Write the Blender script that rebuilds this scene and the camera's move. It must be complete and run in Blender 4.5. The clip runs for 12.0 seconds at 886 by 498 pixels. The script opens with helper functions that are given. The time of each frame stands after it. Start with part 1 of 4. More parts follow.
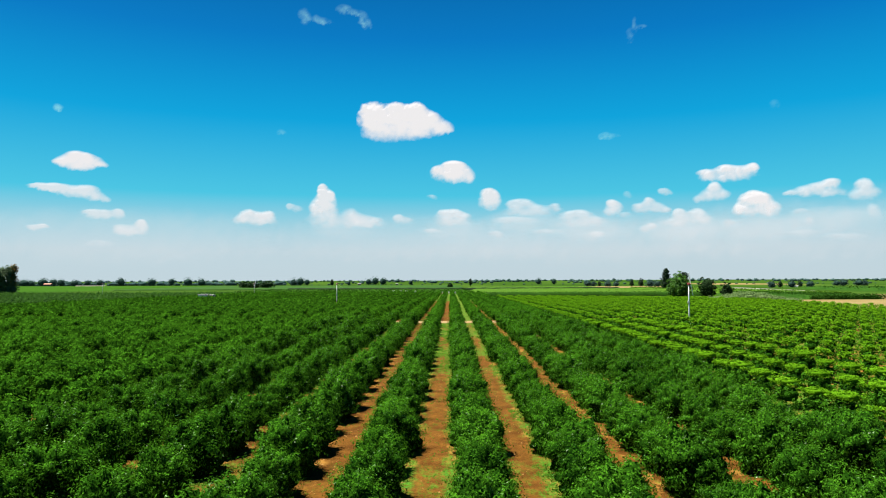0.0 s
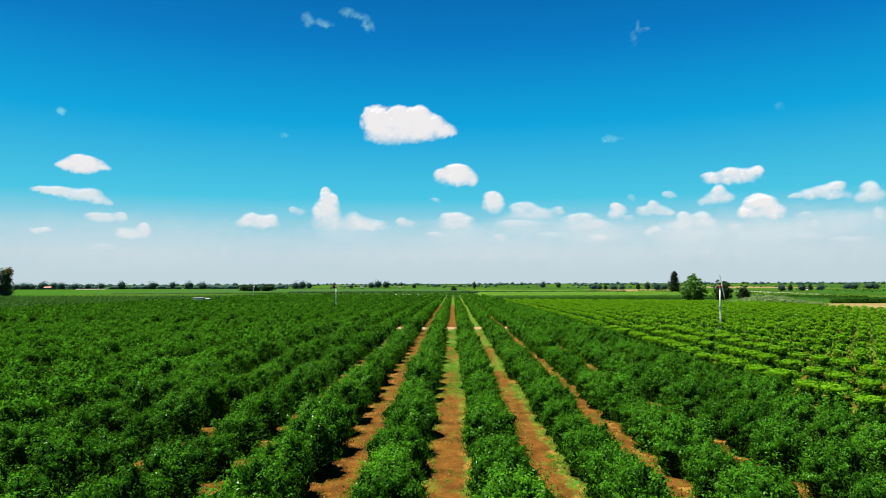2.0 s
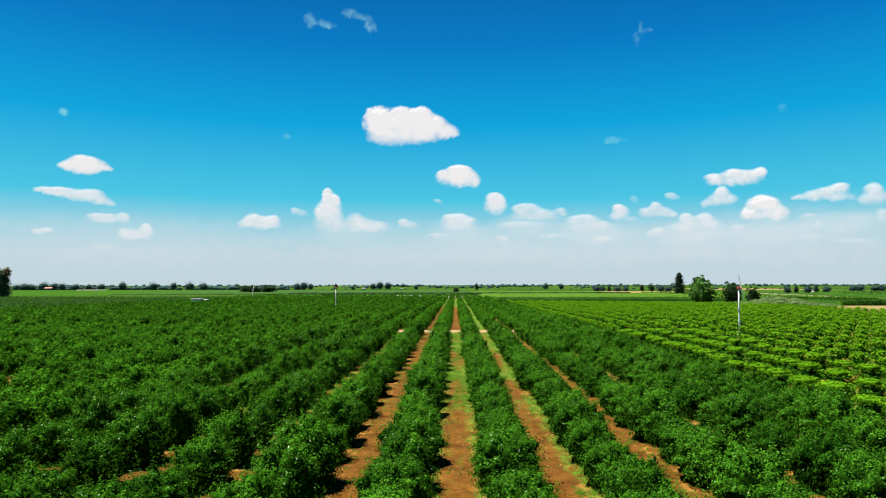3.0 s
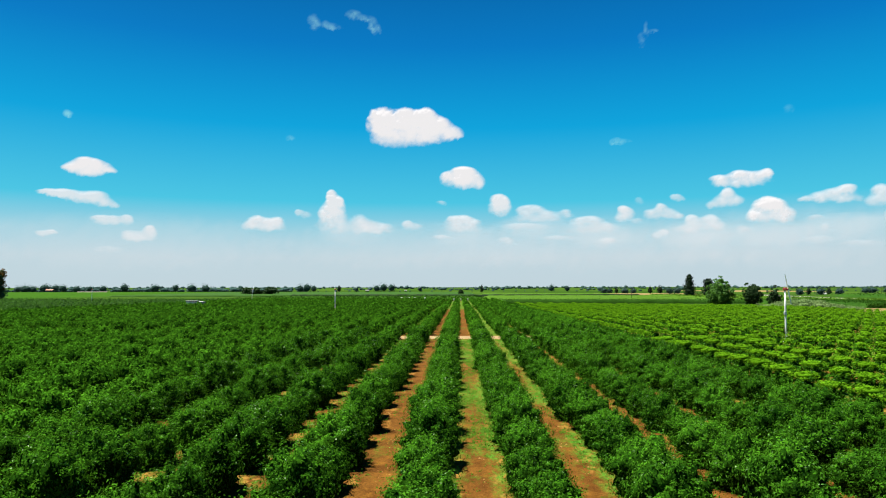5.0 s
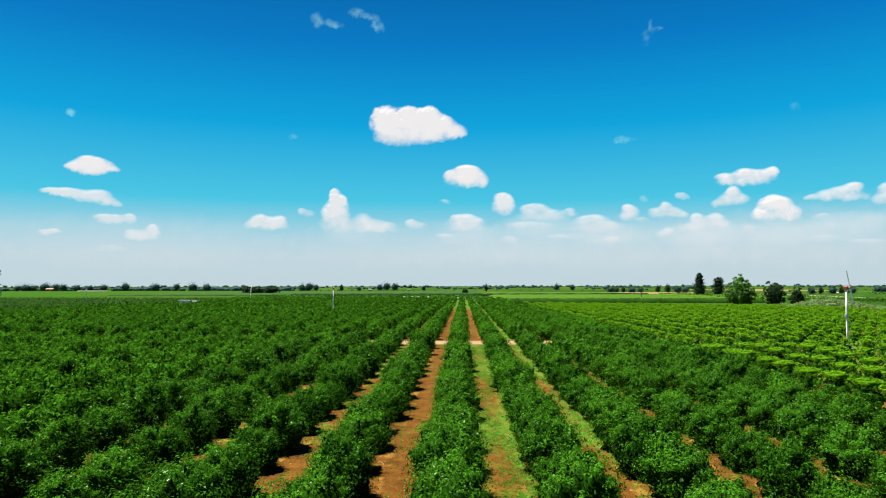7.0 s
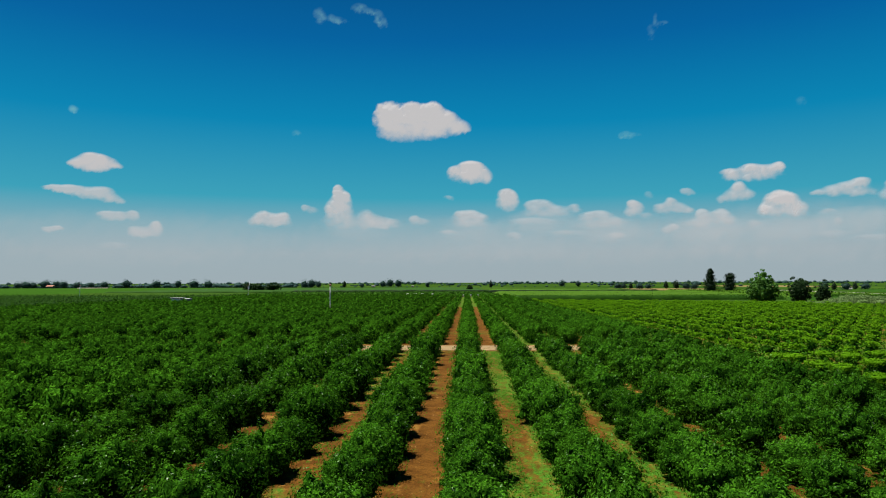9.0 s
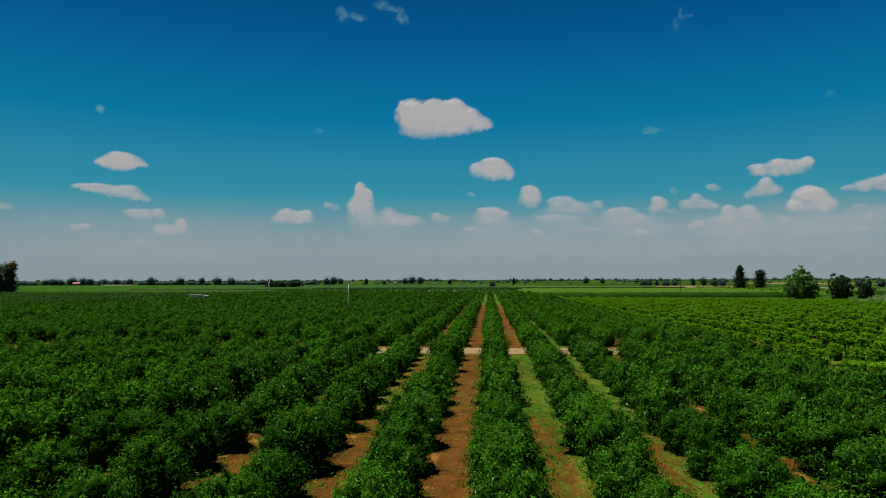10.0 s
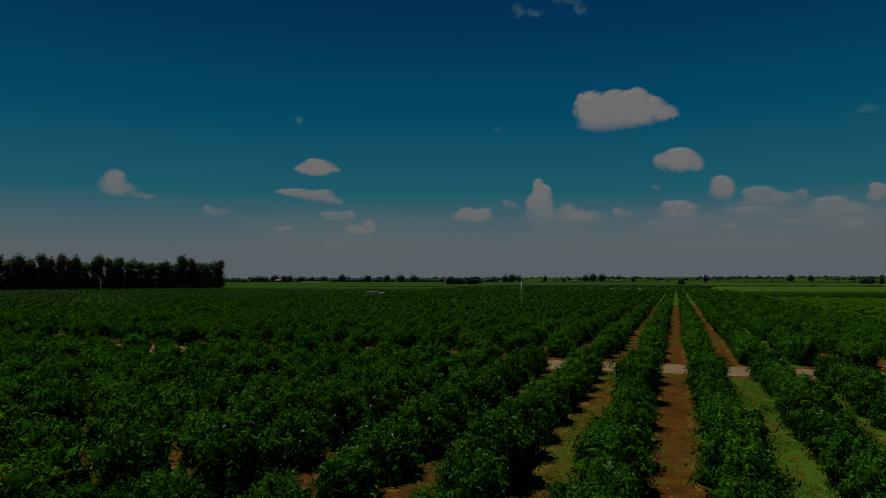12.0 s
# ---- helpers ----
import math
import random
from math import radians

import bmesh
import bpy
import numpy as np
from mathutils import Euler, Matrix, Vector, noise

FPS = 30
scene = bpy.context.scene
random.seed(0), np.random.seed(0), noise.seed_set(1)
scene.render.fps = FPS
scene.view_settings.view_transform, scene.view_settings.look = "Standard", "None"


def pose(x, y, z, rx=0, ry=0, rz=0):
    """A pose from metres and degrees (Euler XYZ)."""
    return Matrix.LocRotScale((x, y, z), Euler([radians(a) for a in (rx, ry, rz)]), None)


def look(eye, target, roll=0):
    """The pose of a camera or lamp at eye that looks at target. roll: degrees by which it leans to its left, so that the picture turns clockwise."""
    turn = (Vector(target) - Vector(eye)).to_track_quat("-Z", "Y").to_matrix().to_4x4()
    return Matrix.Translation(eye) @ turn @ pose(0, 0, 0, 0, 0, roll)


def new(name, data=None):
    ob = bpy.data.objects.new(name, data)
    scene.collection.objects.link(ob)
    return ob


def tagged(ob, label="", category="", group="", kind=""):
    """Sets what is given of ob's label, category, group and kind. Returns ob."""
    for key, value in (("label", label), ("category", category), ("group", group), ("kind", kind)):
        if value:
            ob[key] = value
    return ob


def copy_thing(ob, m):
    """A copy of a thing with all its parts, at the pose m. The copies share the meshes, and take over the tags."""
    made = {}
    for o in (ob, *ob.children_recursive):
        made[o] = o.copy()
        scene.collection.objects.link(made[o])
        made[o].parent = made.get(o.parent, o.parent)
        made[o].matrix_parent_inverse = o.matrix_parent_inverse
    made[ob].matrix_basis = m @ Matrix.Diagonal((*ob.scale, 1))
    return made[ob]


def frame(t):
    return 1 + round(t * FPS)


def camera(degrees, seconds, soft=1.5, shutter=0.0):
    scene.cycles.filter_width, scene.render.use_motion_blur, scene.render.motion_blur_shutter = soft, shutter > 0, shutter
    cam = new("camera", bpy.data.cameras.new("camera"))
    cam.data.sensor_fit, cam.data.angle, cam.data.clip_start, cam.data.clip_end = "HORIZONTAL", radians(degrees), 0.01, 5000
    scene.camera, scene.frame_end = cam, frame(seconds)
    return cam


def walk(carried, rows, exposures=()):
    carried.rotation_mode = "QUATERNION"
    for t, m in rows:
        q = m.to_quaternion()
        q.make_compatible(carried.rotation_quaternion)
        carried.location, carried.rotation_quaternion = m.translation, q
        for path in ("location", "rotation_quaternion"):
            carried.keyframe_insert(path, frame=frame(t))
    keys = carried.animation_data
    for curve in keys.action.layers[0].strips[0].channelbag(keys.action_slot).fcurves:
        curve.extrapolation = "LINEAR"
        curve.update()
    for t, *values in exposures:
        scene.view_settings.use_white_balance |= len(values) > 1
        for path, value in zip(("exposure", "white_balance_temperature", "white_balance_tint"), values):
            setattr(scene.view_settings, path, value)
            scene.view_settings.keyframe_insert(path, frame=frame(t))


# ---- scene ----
cam = camera(66.0, 12.0, soft=1.0)
PATH = [
    (0, (-2.745, 1.373, 11.168), (-2.766, 3.371, 11.255), -0.2),
    (0.5, (-2.896, 5.074, 11.091), (-2.92, 7.071, 11.182), -0.2),
    (1, (-3.147, 8.744, 11.019), (-3.173, 10.742, 11.112), -0.2),
    (1.5, (-3.375, 12.381, 10.935), (-3.403, 14.378, 11.03), -0.2),
    (2, (-3.601, 16.112, 10.905), (-3.631, 18.11, 11.002), -0.2),
    (2.5, (-3.795, 19.872, 10.84), (-3.828, 21.869, 10.939), -0.2),
    (3, (-4.009, 23.739, 10.74), (-4.045, 25.736, 10.841), -0.1),
    (5, (-4.947, 39.579, 10.474), (-4.995, 41.576, 10.581), -0.1),
    (5.5, (-5.226, 43.695, 10.402), (-5.276, 45.691, 10.509), -0.1),
    (6, (-5.525, 47.797, 10.388), (-5.578, 49.793, 10.495), -0.1),
    (6.5, (-5.805, 51.914, 10.357), (-5.86, 53.911, 10.463), -0.1),
    (7, (-6.032, 56.029, 10.334), (-6.09, 58.025, 10.438), -0.1),
    (9, (-6.962, 73.209, 10.216), (-7.031, 75.206, 10.31), -0.2),
    (9.5, (-7.179, 77.756, 10.148), (-7.261, 79.752, 10.238), -0.2),
    (10, (-7.406, 82.524, 10.097), (-7.54, 84.518, 10.183), -0.2),
    (10.5, (-7.693, 87.327, 10.011), (-7.892, 89.315, 10.095), -0.3),
    (11, (-8.063, 91.987, 9.968), (-8.378, 93.96, 10.05), -0.3),
    (11.5, (-8.668, 96.36, 9.956), (-9.135, 98.303, 10.037), -0.2),
    (12, (-9.214, 100.799, 9.978), (-9.859, 102.691, 10.058), -0.2),
]
# the picture darkens towards the end of the shot
FADE = [(t, 2.0 + stops) for t, stops in ((0.0, 0.0), (7.2, 0.0), (9.0, -0.66), (9.5, -0.88), (10.0, -1.08), (10.5, -1.33), (11.0, -1.63), (11.5, -2.02), (12.0, -2.5))]
walk(cam, [(t, look(eye, target, roll)) for t, eye, target, roll in PATH], FADE)

# ---- world and sun ----
SUN_ELEVATION, SUN_AZIMUTH = 69.0, -72.0  # degrees; azimuth clockwise from the rows' direction
world = bpy.data.worlds.new("sky")
scene.world = world
world.use_nodes = True
wn, wl = world.node_tree.nodes, world.node_tree.links
wn.clear()
sky = wn.new("ShaderNodeTexSky")
sky.sky_type = "NISHITA"
sky.sun_disc = False
sky.sun_elevation, sky.sun_rotation = radians(SUN_ELEVATION), radians(SUN_AZIMUTH)
sky.altitude, sky.air_density, sky.dust_density, sky.ozone_density = 100.0, 1.0, 0.6, 3.0
where = wn.new("ShaderNodeTexCoord")
axes = wn.new("ShaderNodeSeparateXYZ")
wl.new(where.outputs["Generated"], axes.inputs[0])
# haze: whitish near the horizon, clear deep blue higher up
haze = wn.new("ShaderNodeValToRGB")
wl.new(axes.outputs["Z"], haze.inputs[0])
HAZE = [(0.0, (0.55, 0.655, 0.72)), (0.04, (0.54, 0.655, 0.72)), (0.08, (0.33, 0.62, 0.73)), (0.12, (0.07, 0.55, 0.75)), (0.225, (0.002, 0.36, 0.70)), (0.335, (0.0, 0.185, 0.54)), (0.5, (0.0, 0.06, 0.24)), (1.0, (0.0, 0.045, 0.18))]
for i, (at, tint) in enumerate(HAZE):
    e = haze.color_ramp.elements[i] if i < 2 else haze.color_ramp.elements.new(at)
    e.position, e.color = at, (*tint, 1)
sky_part = wn.new("ShaderNodeVectorMath")
sky_part.operation = "SCALE"
sky_part.inputs["Scale"].default_value = 0.10
tint = wn.new("ShaderNodeVectorMath")
tint.operation = "MULTIPLY"
tint.inputs[1].default_value = (0.25, 0.9, 1.0)
wl.new(sky.outputs[0], tint.inputs[0])
wl.new(tint.outputs[0], sky_part.inputs[0])
blend = wn.new("ShaderNodeMix")
blend.data_type = "RGBA"
blend.inputs["Factor"].default_value = 0.93
wl.new(sky_part.outputs[0], blend.inputs["A"])
wl.new(haze.outputs[0], blend.inputs["B"])
ground_glow = wn.new("ShaderNodeBackground")
wl.new(blend.outputs["Result"], ground_glow.inputs[0])
ground_glow.inputs[1].default_value = 0.26
wout = wn.new("ShaderNodeOutputWorld")
wl.new(ground_glow.outputs[0], wout.inputs[0])

sun_data = bpy.data.lights.new("sun", "SUN")
sun_data.energy, sun_data.angle, sun_data.color = 5.0, radians(0.5), (1.0, 0.95, 0.86)
sun = new("sun", sun_data)
ce, se = math.cos(radians(SUN_ELEVATION)), math.sin(radians(SUN_ELEVATION))
sun.matrix_world = look((0, 0, 200), (-math.sin(radians(SUN_AZIMUTH)) * ce * 100, -math.cos(radians(SUN_AZIMUTH)) * ce * 100, 200 - se * 100))

# ---- materials ----
class Kit:
    """A node material under construction."""

    def __init__(self, name):
        self.m = bpy.data.materials.new(name)
        self.m.use_nodes = True
        self.t = self.m.node_tree
        self.t.nodes.clear()
        self.out = self.node("ShaderNodeOutputMaterial")
        self.pos = self.node("ShaderNodeNewGeometry")
        self.coord = self.node("ShaderNodeTexCoord")

    def node(self, kind):
        return self.t.nodes.new(kind)

    def link(self, a, b):
        self.t.links.new(a, b)

    def noise(self, scale, detail=4.0, rough=0.6, source=None, stretch=None):
        n = self.node("ShaderNodeTexNoise")
        n.inputs["Scale"].default_value, n.inputs["Detail"].default_value, n.inputs["Roughness"].default_value = scale, detail, rough
        src = source or self.pos.outputs["Position"]
        if stretch:
            mp = self.node("ShaderNodeMapping")
            mp.inputs["Scale"].default_value = stretch
            self.link(src, mp.inputs["Vector"])
            src = mp.outputs[0]
        self.link(src, n.inputs["Vector"])
        return n.outputs["Fac"]

    def ramp(self, fac, lo, hi):
        r = self.node("ShaderNodeMapRange")
        r.interpolation_type = "SMOOTHSTEP"
        r.inputs["From Min"].default_value, r.inputs["From Max"].default_value = lo, hi
        self.link(fac, r.inputs["Value"])
        return r.outputs["Result"]

    def math(self, op, a, b):
        n = self.node("ShaderNodeMath")
        n.operation = op
        for i, v in enumerate((a, b)):
            if isinstance(v, (int, float)):
                n.inputs[i].default_value = v
            else:
                self.link(v, n.inputs[i])
        return n.outputs[0]

    def mix(self, fac, a, b):
        n = self.node("ShaderNodeMix")
        n.data_type = "RGBA"
        for key, v in (("Factor", fac), ("A", a), ("B", b)):
            if isinstance(v, (int, float)):
                n.inputs[key].default_value = v
            elif isinstance(v, tuple):
                n.inputs[key].default_value = (*v, 1)
            else:
                self.link(v, n.inputs[key])
        return n.outputs["Result"]

    def bump(self, height, strength, distance):
        b = self.node("ShaderNodeBump")
        b.inputs["Strength"].default_value, b.inputs["Distance"].default_value = strength, distance
        self.link(height, b.inputs["Height"])
        return b.outputs[0]

    def surface(self, colour, rough=0.7, metal=0.0, normal=None, spec=0.5):
        p = self.node("ShaderNodeBsdfPrincipled")
        if isinstance(colour, tuple):
            p.inputs["Base Color"].default_value = (*colour, 1)
        else:
            self.link(colour, p.inputs["Base Color"])
        p.inputs["Roughness"].default_value, p.inputs["Metallic"].default_value = rough, metal
        if isinstance(spec, float):
            p.inputs["Specular IOR Level"].default_value = spec
        else:
            self.link(spec, p.inputs["Specular IOR Level"])
        if normal is not None:
            self.link(normal, p.inputs["Normal"])
        return p.outputs[0]

    def done(self, shader):
        self.link(shader, self.out.inputs["Surface"])
        return self.m


def leaf_material(name, dark, light, rough=0.42, glow=0.3, patch=0.25, spec=0.04, fine=13.0, glossy=0.0, even=0.0):
    """Leaves that differ one by one. glossy: the shine of the few that are freshly washed and waxy."""
    k = Kit(name)
    each = k.pos.outputs["Random Per Island"]
    c = k.mix(k.math("ADD", k.math("MULTIPLY", k.ramp(each, 0.05, 1.1), 1.0 - even), even * 0.45), dark, light)
    info = k.node("ShaderNodeObjectInfo")
    shade = k.mix(k.ramp(k.noise(patch, 3.0), 0.35, 0.7), tuple(v * 0.72 for v in dark), light)
    c = k.mix(0.4, c, shade)
    tree = k.mix(info.outputs["Random"], tuple(v * 0.8 for v in dark), tuple(v * 1.1 for v in light))
    c = k.mix(0.2, c, tree)
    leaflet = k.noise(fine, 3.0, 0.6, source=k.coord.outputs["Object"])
    # hollows of the bump coloured darker, painted shade between leaflets and tufts
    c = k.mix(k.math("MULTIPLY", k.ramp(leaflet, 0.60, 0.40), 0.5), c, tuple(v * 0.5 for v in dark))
    body = k.surface(c, rough, normal=k.bump(leaflet, 0.9, 0.5 / fine), spec=k.math("MULTIPLY", k.ramp(each, 0.90, 0.94), glossy) if glossy else spec)
    thin = k.node("ShaderNodeBsdfTranslucent")
    k.link(k.mix(0.6, c, tuple(min(1, v * 1.6) for v in light)), thin.inputs["Color"])
    both = k.node("ShaderNodeMixShader")
    both.inputs[0].default_value = glow
    k.link(body, both.inputs[1])
    k.link(thin.outputs[0], both.inputs[2])
    return k.done(both.outputs[0])


def ground_material(name, base, other, weeds, amount, fine=9.0, coarse=0.6, edge=0.0):
    """Soil with clods and stones; weeds grow in patches. edge: how much more grows along both sides of a strip."""
    k = Kit(name)
    n1, n2 = k.noise(coarse, 5.0), k.noise(fine, 6.0, 0.7)
    c = k.mix(k.ramp(n1, 0.35, 0.65), base, other)
    c = k.mix(k.math("MULTIPLY", k.ramp(n2, 0.45, 0.75), 0.55), c, tuple(min(1, v * 1.5) for v in other))
    c = k.mix(k.math("MULTIPLY", k.ramp(k.noise(fine * 0.7, 3.0), 0.55, 0.35), 0.5), c, tuple(v * 0.55 for v in base))
    crumbs = k.ramp(k.noise(fine * 3.2, 5.0, 0.75), 0.57, 0.66)
    c = k.mix(k.math("MULTIPLY", crumbs, 0.5), c, tuple(min(1, v * 1.6) for v in other))
    litter = k.ramp(k.noise(0.8, 9.0, 0.75, stretch=(1.0, 0.6, 1.0)), 0.52, 0.66)
    c = k.mix(k.math("MULTIPLY", litter, 0.55), c, (other[0] * 1.5, other[1] * 1.55, other[2] * 1.3))
    if amount > -1:
        spot = k.node("ShaderNodeSeparateXYZ")
        k.link(k.coord.outputs["Object"], spot.inputs[0])
        drip = k.ramp(k.math("ABSOLUTE", spot.outputs["X"], 0.0), 0.55, 1.2)
        # straw litter by the tree rows, its colour painted bright like sunlit spots
        lit_litter = k.ramp(k.noise(0.75, 6.0, 0.6, stretch=(1.2, 0.7, 1.0)), 0.53, 0.60)
        c = k.mix(k.math("MULTIPLY", k.math("MULTIPLY", drip, lit_litter), 0.75), c, (0.165, 0.085, 0.017))
        patch = k.noise(1.1, 8.0, 0.72, stretch=(1.3, 0.5, 1.0))
        long = k.noise(0.045, 2.0, 0.5, stretch=(0.2, 1.0, 1.0))
        grow = k.math("ADD", k.math("MULTIPLY", patch, 0.8), k.math("MULTIPLY", long, 0.8))
        if edge:
            sep = k.node("ShaderNodeSeparateXYZ")
            k.link(k.coord.outputs["Object"], sep.inputs[0])
            side = k.ramp(k.math("ABSOLUTE", sep.outputs["X"], 0.0), 0.45, 1.3)
            grow = k.math("ADD", grow, k.math("MULTIPLY", side, edge))
        mask = k.ramp(k.math("ADD", grow, amount), 0.70, 0.94)
        green = k.mix(k.ramp(k.noise(6.0, 8.0, 0.8), 0.38, 0.62), tuple(v * 0.4 for v in weeds), tuple(v * 1.35 for v in weeds))
        mask = k.math("MULTIPLY", mask, k.ramp(k.noise(2.2, 7.0, 0.7, stretch=(1.4, 0.7, 1.0)), 0.30, 0.60))
        c = k.mix(mask, c, green)
    nb = k.bump(n2, 0.8, 0.06)
    return k.done(k.surface(c, 0.92, normal=nb, spec=0.03))


def paint_material(name, base, rough=0.5, metal=0.0, dirt=0.35):
    k = Kit(name)
    n = k.noise(1.3, 6.0, 0.65)
    c = k.mix(k.math("MULTIPLY", k.ramp(n, 0.45, 0.75), dirt), base, tuple(v * 0.5 for v in base))
    c = k.mix(k.math("MULTIPLY", k.noise(14.0, 3.0), 0.25), c, tuple(v * 0.75 for v in base))
    return k.done(k.surface(c, rough, metal, k.bump(k.noise(30.0, 3.0), 0.15, 0.01)))


def cloud_material(name, glow, tint=(1.0, 0.975, 0.985)):
    """Cloud mist: as thick as the body is deep, ragged where it thins out."""
    k = Kit(name)
    at = k.node("ShaderNodeAttribute")
    at.attribute_name = "depth"
    ragged = k.noise(0.012, 6.0, 0.62)
    d = k.math("ADD", at.outputs["Fac"], k.math("MULTIPLY", k.math("SUBTRACT", ragged, 0.5), 0.16))
    info = k.node("ShaderNodeAttribute")
    info.attribute_name = "thick"
    a = k.math("MULTIPLY", k.ramp(d, 0.0, 0.85), info.outputs["Fac"])
    lit = k.node("ShaderNodeBsdfDiffuse")
    lit.inputs["Color"].default_value = tuple(0.055 * v for v in tint) + (1,)
    # added emission stands in for sunlight scattered through the cloud
    em = k.node("ShaderNodeEmission")
    em.inputs["Color"].default_value, em.inputs["Strength"].default_value = (*tint, 1), glow
    add = k.node("ShaderNodeAddShader")
    k.link(lit.outputs[0], add.inputs[0])
    k.link(em.outputs[0], add.inputs[1])
    clear = k.node("ShaderNodeBsdfTransparent")
    mx = k.node("ShaderNodeMixShader")
    k.link(a, mx.inputs[0])
    k.link(clear.outputs[0], mx.inputs[1])
    k.link(add.outputs[0], mx.inputs[2])
    return k.done(mx.outputs[0])


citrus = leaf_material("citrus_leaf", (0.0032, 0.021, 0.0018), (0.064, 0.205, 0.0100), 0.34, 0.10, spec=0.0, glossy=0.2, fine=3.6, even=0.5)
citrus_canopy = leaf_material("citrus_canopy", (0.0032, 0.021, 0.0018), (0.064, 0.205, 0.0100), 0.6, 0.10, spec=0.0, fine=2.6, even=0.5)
# darker copy of the citrus leaf: shade inside the crown, put into the colour
shaded_leaf = leaf_material("shaded_citrus_leaf", (0.0016, 0.011, 0.0009), (0.025, 0.090, 0.0050), 0.8, 0.0, spec=0.0, fine=4.0)
flush = leaf_material("young_citrus_leaf", (0.058, 0.160, 0.0046), (0.106, 0.245, 0.0075), 0.7, 0.25, spec=0.0, even=0.3)
pale_crop = leaf_material("pale_green_leaf", (0.021, 0.066, 0.007), (0.032, 0.090, 0.010), 0.8, 0.3, 0.05, 0.05, fine=2.5)
vine = leaf_material("vine_leaf", (0.040, 0.100, 0.007), (0.062, 0.132, 0.011), 0.8, 0.2, 0.03, 0.02, fine=2.5)
meadow = leaf_material("meadow_grass", (0.019, 0.058, 0.006), (0.029, 0.080, 0.009), 0.9, 0.1, 0.02, 0.0, fine=2.5)
tall_crop = leaf_material("tall_crop_leaf", (0.012, 0.045, 0.004), (0.028, 0.080, 0.007), 0.8, 0.2, 0.05, 0.02, fine=2.5)
conifer = leaf_material("conifer_leaf", (0.003, 0.014, 0.0045), (0.011, 0.0275, 0.009), 0.8, 0.1, 0.25, 0.1, fine=2.5)
broadleaf = leaf_material("broad_leaf", (0.024, 0.085, 0.006), (0.055, 0.150, 0.012), 0.7, 0.25, 0.25, 0.15, fine=2.5)
dark_leaf = leaf_material("dark_leaf", (0.003, 0.017, 0.002), (0.011, 0.035, 0.0045), 0.8, 0.15, 0.25, 0.1, fine=2.5)
gum_leaf = leaf_material("gum_leaf", (0.032, 0.064, 0.034), (0.088, 0.132, 0.064), 0.8, 0.4, 0.06, 0.1, fine=2.5)
rust_leaf = leaf_material("rust_leaf", (0.07, 0.050, 0.013), (0.14, 0.078, 0.020), 0.7, 0.35, 0.2, fine=2.5)
grey_shrub = leaf_material("grey_green_leaf", (0.090, 0.155, 0.048), (0.140, 0.210, 0.075), 0.7, 0.25, fine=2.5)
# the two far foliage tones: bluish distance haze is painted into their colours
hazed_wood_far = leaf_material("hazed_far_leaf", (0.034, 0.074, 0.066), (0.050, 0.094, 0.084), 0.9, 0.2, 0.01, 0.02, fine=2.5)
hazed_wood_mid = leaf_material("hazed_mid_leaf", (0.020, 0.046, 0.038), (0.036, 0.068, 0.056), 0.9, 0.2, 0.05, 0.02, fine=2.5)
grass_leaf = leaf_material("grass_blade", (0.034, 0.105, 0.007), (0.052, 0.140, 0.012), 0.8, 0.4, spec=0.0)


def bark_material(name, base):
    k = Kit(name)
    n = k.noise(6.0, 6.0, 0.7, stretch=(3.0, 3.0, 0.5))
    return k.done(k.surface(k.mix(k.ramp(n, 0.35, 0.65), tuple(v * 0.5 for v in base), base), 0.9, normal=k.bump(n, 0.8, 0.03), spec=0.2))


bark = bark_material("bark", (0.04, 0.0275, 0.01875))
RED, TAN, GREEN = (0.040, 0.0155, 0.0022), (0.080, 0.035, 0.0055), (0.031, 0.102, 0.007)
soil_bare = ground_material("bare_red_soil", RED, TAN, GREEN, -0.14)
soil_weedy = ground_material("weedy_red_soil", RED, TAN, GREEN, -0.05)
soil_edge = ground_material("grass_edged_soil", RED, TAN, GREEN, -0.09, edge=0.13)
soil_lush = ground_material("lush_weedy_soil", RED, TAN, GREEN, 0.03, edge=0.11)
soil_grass = ground_material("grassy_soil", RED, TAN, GREEN, 0.30)
road_dirt = ground_material("pale_road_dirt", (0.135, 0.092, 0.044), (0.170, 0.124, 0.067), GREEN, -9)
straw = ground_material("straw_soil", (0.10, 0.074, 0.026), (0.13, 0.10, 0.042), GREEN, -9, 2.0, 0.05)
concrete_pale = ground_material("pale_gravel", (0.1375, 0.13, 0.115), (0.17, 0.16, 0.14), GREEN, -9)


def field_material():
    k = Kit("farm_fields")
    big, mid = k.noise(0.0035, 3.0, 0.5, stretch=(1.0, 0.35, 1.0)), k.noise(0.06, 5.0, 0.65)
    c = k.mix(k.ramp(big, 0.35, 0.65), (0.015, 0.039, 0.005), (0.0275, 0.0575, 0.008))
    c = k.mix(k.math("MULTIPLY", k.ramp(mid, 0.4, 0.7), 0.5), c, (0.011, 0.03, 0.004))
    return k.done(k.surface(c, 0.9, normal=k.bump(mid, 0.6, 0.6), spec=0.0))


fields = field_material()
white_paint = paint_material("white_paint", (0.62, 0.62, 0.61), 0.45)
blade_white = paint_material("gloss_white_paint", (0.80, 0.81, 0.81), 0.3, dirt=0.15)
red_paint = paint_material("red_paint", (0.16, 0.016, 0.013), 0.4)
grey_steel = paint_material("galvanised_steel", (0.4, 0.42, 0.43), 0.4, 0.7)
roof_red = paint_material("red_roof_tile", (0.24, 0.08, 0.04), 0.8)
roof_grey = paint_material("grey_roof_sheet", (0.085, 0.09, 0.095), 0.5)
wall_tan = paint_material("tan_wall", (0.085, 0.07, 0.05), 0.8)
